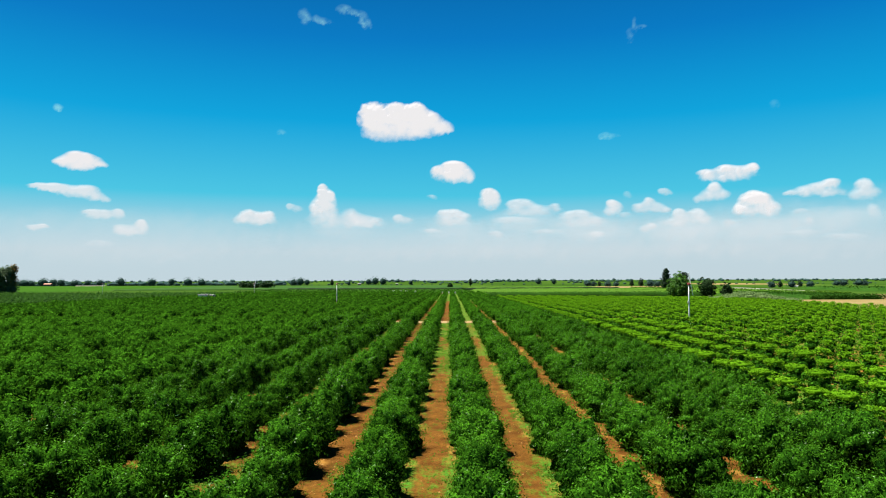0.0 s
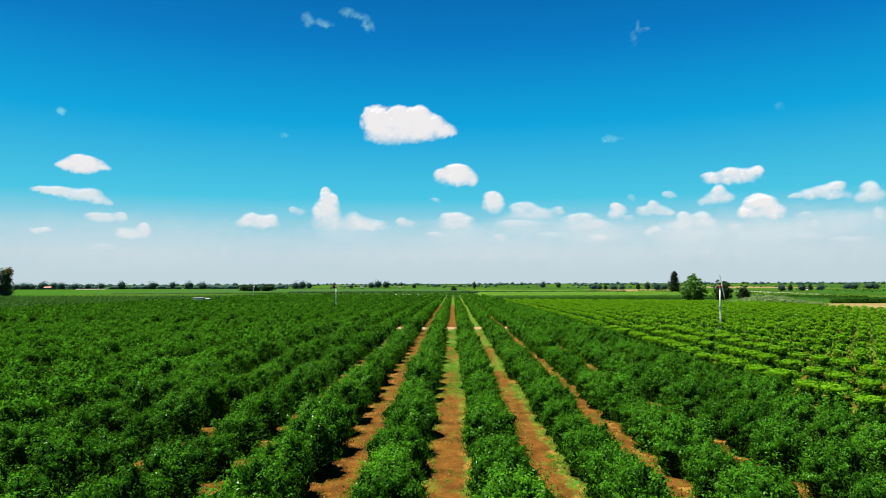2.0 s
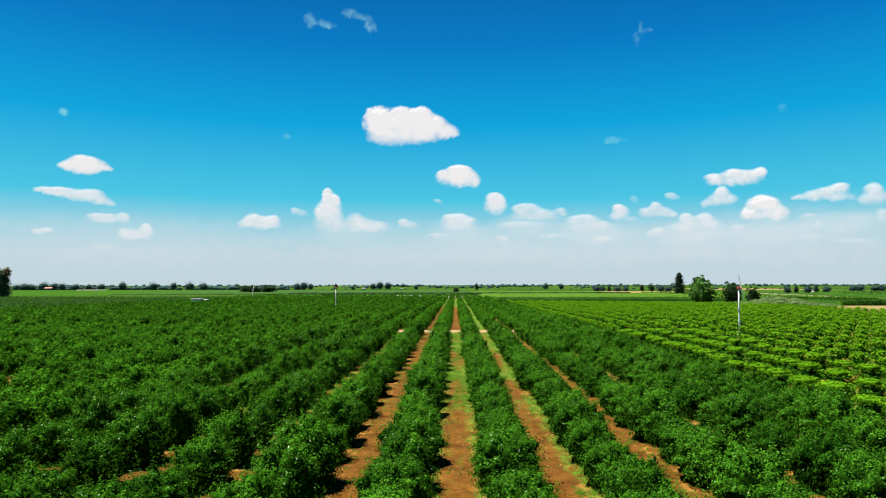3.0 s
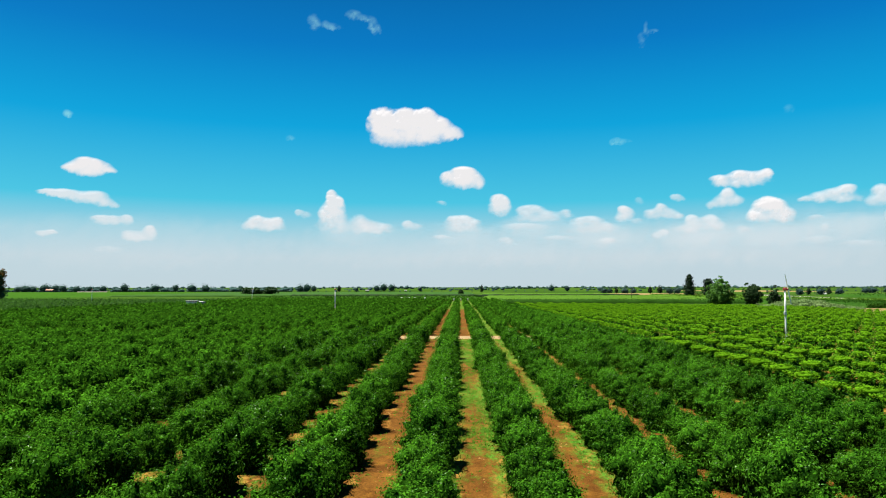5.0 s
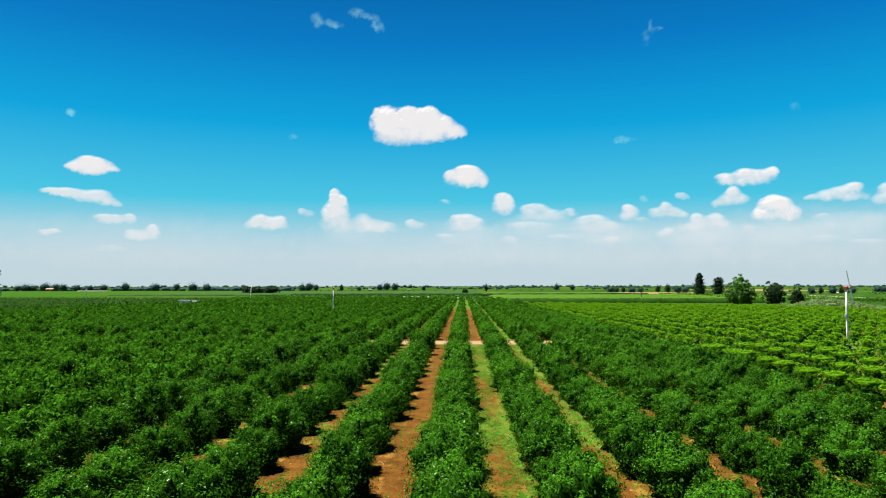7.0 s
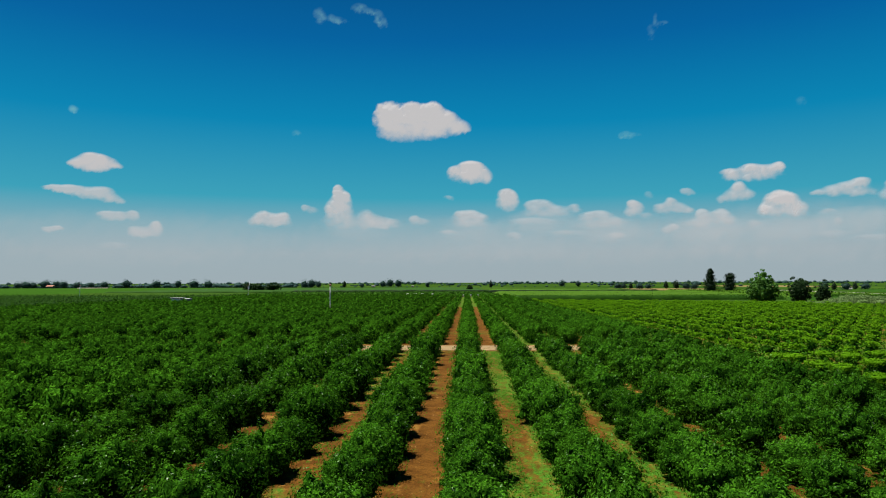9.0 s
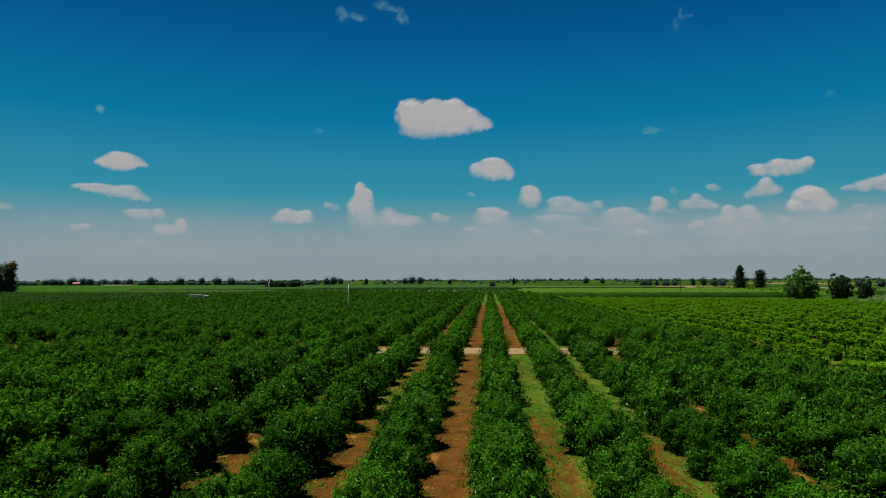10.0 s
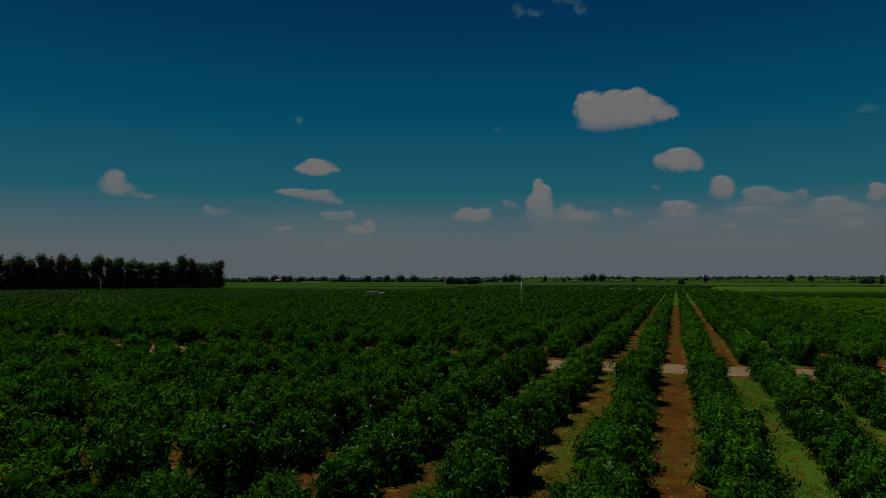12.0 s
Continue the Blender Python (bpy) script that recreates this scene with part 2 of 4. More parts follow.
dark_glass = paint_material("dark_opening", (0.03, 0.035, 0.04), 0.25)
cloud_white = cloud_material("cloud_mist", 0.212)
wisp_white = cloud_material("wisp_mist", 0.212, (0.46, 1.0, 0.98))

# ---- mesh helpers ----
def mesh_of(name, verts, tris, mats, index=None, smooth=None):
    me = bpy.data.meshes.new(name)
    verts, tris = np.asarray(verts, np.float32), np.asarray(tris, np.int32)
    me.vertices.add(len(verts))
    me.vertices.foreach_set("co", verts.ravel())
    me.loops.add(tris.size)
    me.loops.foreach_set("vertex_index", tris.ravel())
    me.polygons.add(len(tris))
    me.polygons.foreach_set("loop_start", np.arange(0, tris.size, tris.shape[1], dtype=np.int32))
    for m in mats if isinstance(mats, (list, tuple)) else [mats]:
        me.materials.append(m)
    if index is not None:
        me.polygons.foreach_set("material_index", np.asarray(index, np.int32))
    if smooth is not None:
        me.polygons.foreach_set("use_smooth", np.asarray(smooth, bool))
    me.update(calc_edges=True)
    return me


def bm_mesh(name, bm, material, smooth=False):
    me = bpy.data.meshes.new(name)
    bm.to_mesh(me)
    bm.free()
    me.materials.append(material)
    if smooth:
        me.polygons.foreach_set("use_smooth", [True] * len(me.polygons))
    return me


def part(name, data, parent, m=None, label=""):
    ob = new(name, data)
    ob.parent = parent
    if m is not None:
        ob.matrix_basis = m
    return tagged(ob, label)


def box(bm, x0, x1, y0, y1, z0, z1, bevel=0.0):
    r = bmesh.ops.create_cube(bm, size=1.0, matrix=Matrix.Translation(((x0 + x1) / 2, (y0 + y1) / 2, (z0 + z1) / 2)) @ Matrix.Diagonal((x1 - x0, y1 - y0, z1 - z0, 1)))
    if bevel:
        edges = list({e for v in r["verts"] for e in v.link_edges})
        bmesh.ops.bevel(bm, geom=edges, offset=bevel, segments=1, affect="EDGES")


def tube(bm, points, radii, sides=8):
    rings = []
    pts = [Vector(p) for p in points]
    for i, p in enumerate(pts):
        d = (pts[min(i + 1, len(pts) - 1)] - pts[max(i - 1, 0)]).normalized()
        side = d.cross(Vector((0.31, 0.95, 0.05))).normalized()
        up = d.cross(side)
        rings.append([bm.verts.new(p + radii[i] * (math.cos(a) * side + math.sin(a) * up)) for a in (2 * math.pi * j / sides for j in range(sides))])
    for a, b in zip(rings, rings[1:]):
        for j in range(sides):
            bm.faces.new((a[j], a[(j + 1) % sides], b[(j + 1) % sides], b[j]))
    bm.faces.new(rings[-1])
    bm.faces.new(rings[0][::-1])


def crown(seed, a, b, z0, h, leaves, size, rings=10, fold=True, power=2.15, lumps=30, lump=0.36, inner=0.62, clumps=60, top_from=9.0):
    """Leaves round a lumpy body. Half widths a and b, from z0 up to h. Gives vertices, triangles, material index and smoothness."""
    rng = np.random.default_rng(seed)
    zc = z0 + (h - z0) * 0.46
    up, down = h - zc, zc - z0
    bumps = rng.normal(size=(lumps, 3))
    bumps[:, 2] = np.abs(bumps[:, 2]) * 0.9 - 0.25
    bumps /= np.linalg.norm(bumps, axis=1)[:, None]
    amp = rng.uniform(0.4, 1.0, lumps) * lump

    def reach(u):
        c = np.where(u[:, 2] > 0, up, down)
        r = (np.abs(u[:, 0] / a) ** power + np.abs(u[:, 1] / b) ** power + np.abs(u[:, 2] / c) ** power) ** (-1 / power)
        return r * (0.80 + (amp * np.exp(-(1 - u @ bumps.T) / 0.045)).max(axis=1))

    cols = rings + 4
    th = np.linspace(0.0, math.pi, rings)
    ph = np.arange(cols) * 2 * math.pi / cols
    u = np.stack([np.outer(np.sin(th), np.cos(ph)), np.outer(np.sin(th), np.sin(ph)), np.outer(np.cos(th), np.ones(cols))], -1).reshape(-1, 3)
    core = u * (reach(u) * inner)[:, None] + (0, 0, zc)
    i, j = np.meshgrid(np.arange(rings - 1), np.arange(cols), indexing="ij")
    p, q = i * cols + j, i * cols + (j + 1) % cols
    tris = np.concatenate([np.stack([p, p + cols, q], -1).reshape(-1, 3), np.stack([q, p + cols, q + cols], -1).reshape(-1, 3)])
    # leaves sit in clumps, each clump a small dome on the body
    count = max(8, clumps)
    turn = np.arange(count) * 2.399963 + rng.uniform(0, 6.28)
    zz = 1 - (np.arange(count) + 0.5) / count * 1.84
    c = np.stack([np.cos(turn) * np.sqrt(1 - zz * zz), np.sin(turn) * np.sqrt(1 - zz * zz), zz], -1) + rng.normal(size=(count, 3)) * 0.10
    c /= np.linalg.norm(c, axis=1)[:, None]
    own = rng.integers(count, size=leaves)
    w = rng.normal(size=(leaves, 3))
    w /= np.linalg.norm(w, axis=1)[:, None]
    w = np.where(((w * c[own]).sum(1) < -0.25)[:, None], -w, w)
    big = (min(a, b) * 1.75 / math.sqrt(count)) * rng.uniform(0.7, 1.35, count)
    at = c[own] * (reach(c) * rng.uniform(0.66, 1.0, count))[own][:, None] + (0, 0, zc) + w * (big[own] * np.where(rng.random(leaves) < 0.22, rng.uniform(0.2, 0.75, leaves), rng.uniform(0.75, 1.08, leaves)))[:, None] * (1, 1, 0.8)
    n = w + rng.normal(size=w.shape) * 0.32
    n /= np.linalg.norm(n, axis=1)[:, None]
    u = w
    t = np.cross(n, rng.normal(size=u.shape))
    t[:, 2] -= 0.15
    t /= np.linalg.norm(t, axis=1)[:, None]
    s = np.cross(n, t)
    ln = size * rng.uniform(0.65, 1.25, leaves)[:, None]
    base = len(core)
    if fold:
        lv = np.stack([at - t * ln * 0.5, at + s * ln * 0.30 + n * ln * 0.08, at + t * ln * 0.5, at - s * ln * 0.30 + n * ln * 0.08], 1).reshape(-1, 3)
        k = base + np.arange(leaves)[:, None] * 4
        lt = np.concatenate([k + (0, 1, 2), k + (0, 2, 3)], 1).reshape(-1, 3)
        zz = np.repeat(at[:, 2], 2)
    else:
        lv = np.stack([at - t * ln * 0.5 - s * ln * 0.35, at - t * ln * 0.4 + s * ln * 0.4, at + t * ln * 0.6], 1).reshape(-1, 3)
        lt = base + np.arange(leaves)[:, None] * 3 + np.array((0, 1, 2))
        zz = at[:, 2]
    v = np.concatenate([core, lv])
    v[:, 2] = np.maximum(v[:, 2], 0.03)
    f = np.concatenate([tris, lt])
    cz = core[tris].mean(1)[:, 2]
    index = (np.concatenate([cz, zz + rng.normal(size=len(zz)) * 0.12]) > top_from).astype(np.int32)
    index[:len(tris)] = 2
    smooth = np.arange(len(f)) < len(tris)
    return v, f, index, smooth


def citrus_crown(seed, a, b, z0, h, leaves, size, rings, shoots):
    """A dense round citrus crown: a lumpy inner body, shade-dark on citrus, under a coat of outer leaves that follow
    its shoots.
    """
    rng = np.random.default_rng(seed)
    zc = z0 + (h - z0) * 0.45
    up, down = h - zc, zc - z0
    turn = np.arange(shoots) * 2.399963 + rng.uniform(0, 6.28)
    zz = 1 - (np.arange(shoots) + 0.5) / shoots * 1.9
    tips = np.stack([np.cos(turn) * np.sqrt(1 - zz * zz), np.sin(turn) * np.sqrt(1 - zz * zz), zz], -1) + rng.normal(size=(shoots, 3)) * 0.13
    tips /= np.linalg.norm(tips, axis=1)[:, None]
    wide = rng.uniform(0.55, 1.5, shoots) * 1.9 / shoots
    rise = rng.uniform(0.08, 0.52, shoots)
    boughs = rng.normal(size=(8, 3)) + (0, 0, 0.3)
    boughs /= np.linalg.norm(boughs, axis=1)[:, None]

    def body(u):
        c = np.where(u[:, 2] > 0, up, down)
        r = (np.abs(u[:, 0] / a) ** 2.1 + np.abs(u[:, 1] / b) ** 2.1 + np.abs(u[:, 2] / c) ** 2.1) ** (-1 / 2.1)
        hill = rise * np.exp(-(1 - u @ tips.T) / wide)
        own = hill.argmax(1)
        return r * (0.64 + 0.20 * np.exp(-(1 - u @ boughs.T) / 0.10).max(1) + hill.max(1)), own

    cols = rings + 5
    th, ph = np.linspace(0.0, math.pi, rings), np.arange(cols) * 2 * math.pi / cols
    u = np.stack([np.outer(np.sin(th), np.cos(ph)), np.outer(np.sin(th), np.sin(ph)), np.outer(np.cos(th), np.ones(cols))], -1).reshape(-1, 3)
    core = u * (body(u)[0] * 0.81)[:, None] + (0, 0, zc)
    i, j = np.meshgrid(np.arange(rings - 1), np.arange(cols), indexing="ij")
    p, q = i * cols + j, i * cols + (j + 1) % cols
    tris = np.concatenate([np.stack([p, p + cols, q], -1).reshape(-1, 3), np.stack([q, p + cols, q + cols], -1).reshape(-1, 3)])
    u = rng.normal(size=(leaves, 3)) + (0, 0, 0.25)
    u /= np.linalg.norm(u, axis=1)[:, None]
    r, own = body(u)
    loose = rng.random(leaves) < 0.07
    at = u * (r * np.where(loose, rng.uniform(1.0, 1.09, leaves), rng.uniform(0.80, 1.0, leaves)))[:, None] + (0, 0, zc)
    n = u + (u - tips[own]) * 6.0 + rng.normal(size=u.shape) * 0.22
    n /= np.linalg.norm(n, axis=1)[:, None]
    t = np.cross(n, rng.normal(size=u.shape))
    t /= np.linalg.norm(t, axis=1)[:, None]
    side = np.cross(n, t)
    ln = size * rng.uniform(0.6, 1.35, leaves)[:, None]
    lv = np.stack([at - t * ln * 0.5 - side * ln * 0.26, at - t * ln * 0.35 + side * ln * 0.34, at + t * ln * 0.62], 1).reshape(-1, 3)
    v = np.concatenate([core, lv])
    v[:, 2] = np.maximum(v[:, 2], 0.03)
    f = np.concatenate([tris, len(core) + np.arange(leaves * 3).reshape(-1, 3)])
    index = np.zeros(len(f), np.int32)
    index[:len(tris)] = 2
    return v, f, index, np.arange(len(f)) < len(tris)


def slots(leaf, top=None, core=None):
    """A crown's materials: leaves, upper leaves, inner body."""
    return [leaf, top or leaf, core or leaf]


def sow(name, kinds, spots, mats, label, category, seed=3, group=""):
    """One mesh of many plants that nobody could count: kinds are crown() results, spots rows of x, y, scale."""
    rng = np.random.default_rng(seed)
    vs, fs, ms, ss, base = [], [], [], [], 0
    for x, y, sc in spots:
        v, f, m, s = kinds[rng.integers(len(kinds))]
        a = rng.uniform(-0.35, 0.35) + math.pi * rng.integers(2)
        ca, sa = math.cos(a), math.sin(a)
        w = np.stack([(v[:, 0] * ca - v[:, 1] * sa) * sc + x, (v[:, 0] * sa + v[:, 1] * ca) * sc + y, v[:, 2] * sc * rng.uniform(0.92, 1.08) + gz(y)], -1)
        vs.append(w), fs.append(f + base), ms.append(m), ss.append(s)
        base += len(v)
    ob = new(name, mesh_of(name, np.concatenate(vs), np.concatenate(fs), mats, np.concatenate(ms), np.concatenate(ss)))
    return tagged(ob, label, category, group, "stuff")


def gz(y):
    """The ground's height: level, then falling gently beyond the dirt road."""
    return -0.006 * np.clip(np.asarray(y, float) - 190.0, 0.0, 333.0)


def sheet(name, x0, x1, y0, y1, z, material, label):
    """A piece of ground, z above the lie of the land, with its origin at its middle."""
    ys = [y0] + [b for b in (190.0, 523.0) if y0 < b < y1] + [y1]
    cx, cy = (x0 + x1) / 2, (y0 + y1) / 2
    lift = float(gz(cy)) + z
    v = [(x - cx, y - cy, float(gz(y)) + z - lift) for y in ys for x in (x0, x1)]
    f = [(2 * i, 2 * i + 1, 2 * i + 3, 2 * i + 2) for i in range(len(ys) - 1)]
    ob = new(name, mesh_of(name, v, f, material))
    ob.location = (cx, cy, lift)
    return tagged(ob, label, kind="structure")

# ---- ground ----
ROW, TREE = 5.5, 4.85           # metres between rows and between trees in a row
FIRST = -1.2                   # a row of trees near the middle
ROAD = (174.5, 182.0)          # dirt road across the rows
END = 588.0                    # far end of the orchard
LEFT, RIGHT = -172.0, 23.0     # sides of the dark orchard

sheet("ground", -4800, 4800, -300, 4900, -0.02, fields, "flat green farmland reaching to the horizon")
sheet("orchard_floor", LEFT - 2, RIGHT, -60, END + 6, -0.008, soil_bare, "red soil under the citrus trees")
sheet("young_grove_floor", RIGHT, 143, -60, 420, 0.0, soil_edge, "weedy red ground under the young citrus rows")
AISLES = {-3: soil_weedy, -2: soil_weedy, -1: soil_bare, 0: soil_edge, 1: soil_edge, 2: soil_bare, 3: soil_bare}
for k, soil in AISLES.items():
    x = FIRST + ROW * k - ROW / 2
    lush, split = k in (0, 1), 88 if k == 0 else 100
    sheet("aisle", x - 2.6, x + 2.6, -20, split if lush else ROAD[0] - 1.5, 0.004, soil, "strip of red soil with weeds between tree rows")
    if lush:
        sheet("aisle", x - 2.6, x + 2.6, split, ROAD[0] - 1.5, 0.004, soil_lush, "strip of red soil mostly covered with green weeds")
AISLES_FAR = {-2: soil_weedy, -1: soil_bare, 0: soil_bare, 1: soil_grass, 2: soil_bare}
for k, soil in AISLES_FAR.items():
    x = FIRST + ROW * k - ROW / 2
    sheet("aisle", x - 2.6, x + 2.6, ROAD[1] + 1.0, 372, 0.004, soil, "strip of red soil between tree rows")
    sheet("aisle", x - 2.6, x + 2.6, 372, END, 0.004, soil_grass, "grassy strip between tree rows")
sheet("road", LEFT, RIGHT, ROAD[0], ROAD[1], 0.008, road_dirt, "pale dry dirt farm road crossing the orchard")

# ---- citrus orchard ----
def trunk_mesh(name, seed, h, r, limbs=4):
    rng = random.Random(seed)
    bm = bmesh.new()
    tube(bm, [(0, 0, -0.05), (0.03, 0.02, h * 0.35), (0, 0.04, h * 0.6)], [r * 1.25, r, r * 0.85])
    for i in range(limbs):
        a = 2 * math.pi * i / limbs + rng.uniform(-0.4, 0.4)
        o = h * rng.uniform(0.42, 0.58)
        tube(bm, [(0, 0.03, o), (math.cos(a) * h * 0.3, math.sin(a) * h * 0.3, o + h * 0.4), (math.cos(a) * h * 0.5, math.sin(a) * h * 0.5, o + h * 0.75)], [r * 0.6, r * 0.4, r * 0.18], 5)
    return bm_mesh(name, bm, bark, True)


citrus_trunk = trunk_mesh("trunk", 4, 1.7, 0.11)
CITRUS = slots(citrus, flush, shaded_leaf)
CANOPY = slots(citrus_canopy, flush, shaded_leaf)
NEAR_KINDS = []
for s in range(12):
    count, leaf, body, tips = (5600, 0.122, 22, 175) if s < 7 else (2300, 0.2, 14, 120)
    v, f, m, sm = citrus_crown(10 + s, 1.93, 2.28, -0.8, 3.08, count, leaf, body, tips)
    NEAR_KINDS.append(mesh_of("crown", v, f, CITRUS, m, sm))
jitter = random.Random(7)
originals = {}
NEAR_ROWS = range(-5, 5)
for k in NEAR_ROWS:
    y = 22.0 + jitter.uniform(-0.6, 0.6)
    while y < ROAD[0] - 2.0:
        pick = jitter.randrange(7) if y < 126 else 7 + jitter.randrange(5)
        sc = jitter.uniform(0.84, 1.12)
        m = Matrix.Translation((FIRST + ROW * k + jitter.uniform(-0.2, 0.2), y + jitter.uniform(-0.3, 0.3), 0)) @ pose(0, 0, 0, 0, 0, 180 * jitter.randrange(2) + jitter.uniform(-20, 20)) @ Matrix.Diagonal((sc, sc * 1.03, sc * jitter.uniform(0.9, 1.14), 1))
        if pick not in originals:
            ob = new("citrus_tree")
            ob.empty_display_size = 0.3
            tagged(ob, "rounded dark green citrus tree on red soil", "citrus tree", "orchard trees")
            part("trunk", citrus_trunk, ob, label="short brown trunk")
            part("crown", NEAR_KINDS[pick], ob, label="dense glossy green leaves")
            ob.matrix_basis = m
            originals[pick] = ob
        else:
            twin = copy_thing(originals[pick], Matrix())
            twin.matrix_basis = m
        y += TREE


def in_sight(x, y):
    """Whether the flight ever passes with this spot ahead of it."""
    return (x > -0.75 * y - 14 if y < 100 else x > -89 - (y - 100) * 1.4) and x < 0.72 * y + 14


def orchard_spots(rows, y0, y1, seed):
    r = random.Random(seed)
    out = []
    for k in rows:
        y = y0 + r.uniform(0, TREE * 0.4)
        while y < y1:
            if r.random() > 0.015:
                out.append((FIRST + ROW * k + r.uniform(-0.25, 0.25), y + r.uniform(-0.4, 0.4), r.uniform(0.88, 1.12)))
            y += TREE
    return out


LOD1 = [citrus_crown(30 + s, 1.92, 2.32, -0.7, 3.12, 1150, 0.245, 11, 80) for s in range(5)]
LOD2 = [citrus_crown(40 + s, 1.92, 2.32, -0.7, 3.12, 560, 0.31, 8, 60) for s in range(5)]
LODM = [citrus_crown(45 + s, 1.86, 2.3, -0.3, 3.1, 170, 0.55, 6, 34) for s in range(4)]
LOD3 = [citrus_crown(50 + s, 1.9, 2.5, 0.0, 2.9, 24, 1.0, 4, 20) for s in range(5)]
last_left = int((LEFT - FIRST) / ROW)
close = orchard_spots(range(-12, -5), 40, ROAD[0] - 2, 2) + orchard_spots(range(-6, 5), ROAD[1] + 2.5, 215, 3) + orchard_spots(range(-18, -12), 100, ROAD[0] - 2, 14)
middle = orchard_spots(range(last_left, -18), 70, ROAD[0] - 2, 4) + orchard_spots(range(-18, -12), 30, 98, 16) + orchard_spots(range(-18, -6), ROAD[1] + 2.5, 250, 5) + orchard_spots(range(-6, 5), 216, 290, 6)
far = orchard_spots(range(-8, 5), -30, 20, 11) + orchard_spots(range(last_left, -18), -30, 68, 12) + orchard_spots(range(-18, -12), -30, 28, 17) + orchard_spots(range(-12, -8), -30, 38, 13) + orchard_spots(range(-8, -5), 20, 38, 18) + orchard_spots(range(last_left, -18), ROAD[1] + 2.5, END, 7) + orchard_spots(range(-18, -6), 252, END, 8) + orchard_spots(range(-6, 5), 292, END, 9)
far = [p for p in far if abs(p[0] + 51.9) > 3 or not 276 < p[1] < 300]  # trees cleared on the camera's side of a wind machine, to show its tower
far += [p for p in close + middle if not in_sight(p[0], p[1])]
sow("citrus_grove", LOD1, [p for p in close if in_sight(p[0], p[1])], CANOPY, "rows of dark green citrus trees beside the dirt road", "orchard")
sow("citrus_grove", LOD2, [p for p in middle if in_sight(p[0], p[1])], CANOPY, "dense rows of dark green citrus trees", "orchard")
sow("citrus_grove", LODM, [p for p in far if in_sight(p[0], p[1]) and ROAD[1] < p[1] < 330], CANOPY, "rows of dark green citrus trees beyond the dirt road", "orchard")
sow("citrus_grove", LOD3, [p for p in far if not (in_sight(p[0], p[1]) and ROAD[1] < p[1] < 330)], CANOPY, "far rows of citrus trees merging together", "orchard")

# ---- young grove with bright new growth ----
YOUNG_ROWS = [FIRST + ROW * k for k in range(5, 26)]


def young_crown(seed, body, cap, size, rings):
    """Dark mature leaves below a long flat top of bright new shoots."""
    v1, f1, m1, s1 = crown(seed, 1.2, 2.8, 0.0, 2.4, body, size, rings, False, 2.8, 24, 0.2, clumps=30)
    v2, f2, m2, s2 = crown(seed + 500, 1.16, 3.05, 2.05, 2.75, cap, size * 0.9, rings, False, 2.6, 24, 0.16, inner=0.85, clumps=50)
    v2[:, 2] = 2.32 + (v2[:, 2] - 2.4) * 0.75
    return np.concatenate([v1, v2]), np.concatenate([f1, f2 + len(v1)]), np.concatenate([m1, np.ones_like(m2)]), np.concatenate([s1, s2])


YOUNG = [young_crown(60 + s, 800, 750, 0.22, 8) for s in range(3)]
YOUNG2 = [young_crown(70 + s, 100, 140, 0.36, 4) for s in range(4)]
young_kinds = [mesh_of("crown", *YOUNG[i][:2], CITRUS, YOUNG[i][2], YOUNG[i][3]) for i in range(3)]
young_trunk = trunk_mesh("trunk", 9, 1.1, 0.06)
young_first = {}
for x in YOUNG_ROWS[:3]:
    for i in range(22):
        pick = jitter.randrange(3)
        sc = jitter.uniform(0.9, 1.1)
        m = Matrix.Translation((x + jitter.uniform(-0.2, 0.2), 52 + 4.6 * i + jitter.uniform(-0.3, 0.3), 0)) @ pose(0, 0, 0, 0, 0, 180 * jitter.randrange(2) + jitter.uniform(-12, 12)) @ Matrix.Diagonal((sc, sc, sc, 1))
        if pick not in young_first:
            ob = new("young_citrus_tree")
            tagged(ob, "low young citrus tree with bright yellow-green new growth", "citrus tree", "young grove")
            part("trunk", young_trunk, ob, label="thin brown trunk")
            part("crown", young_kinds[pick], ob, label="dark leaves topped with bright new shoots")
            ob.matrix_basis = m
            young_first[pick] = ob
        else:
            copy_thing(young_first[pick], Matrix()).matrix_basis = m
spots, aside = [], []
for i, x in enumerate(YOUNG_ROWS):
    y = -20
    while y < 415 - max(0, x - 30) * 0.5:
        if i < 3 and 50 < y < 151:
            pass
        elif not in_sight(x, y):
            aside.append((x + jitter.uniform(-0.3, 0.3), y + jitter.uniform(-0.4, 0.4), jitter.uniform(0.93, 1.07)))
        elif abs(x - 54.3) > 3 or not 162.5 < y < 168:  # room round the wind machine
            spots.append((x + jitter.uniform(-0.3, 0.3), y + jitter.uniform(-0.4, 0.4), jitter.uniform(0.93, 1.07)))
        y += 4.6
YOUNG3 = [young_crown(76 + s, 30, 45, 0.6, 4) for s in range(3)]
sow("young_grove", YOUNG3, aside, CANOPY, "low rows of young citrus at the grove's side", "orchard")
sow("young_grove", YOUNG2, spots, CANOPY, "low rows of young citrus with yellow-green tops", "orchard")

# ---- pale orchard block on the far side ----
PALE = [crown(80 + s, 3.4, 3.6, 0.0, 1.6, 20, 0.7, 4, False, 2.6, 12, 0.2, inner=0.92, clumps=10) for s in range(4)]
spots = [(x + jitter.uniform(-0.6, 0.6), y + jitter.uniform(-1, 1), jitter.uniform(0.85, 1.15)) for x in np.arange(-500, LEFT - 3, 7.2) for y in np.arange(150, 640, 7.0) if x > -416 - (643 - y) * 0.9 + 12 and in_sight(x, y)]
sow("pale_grove", PALE, spots, slots(pale_crop), "light green orchard block beyond the citrus", "orchard")


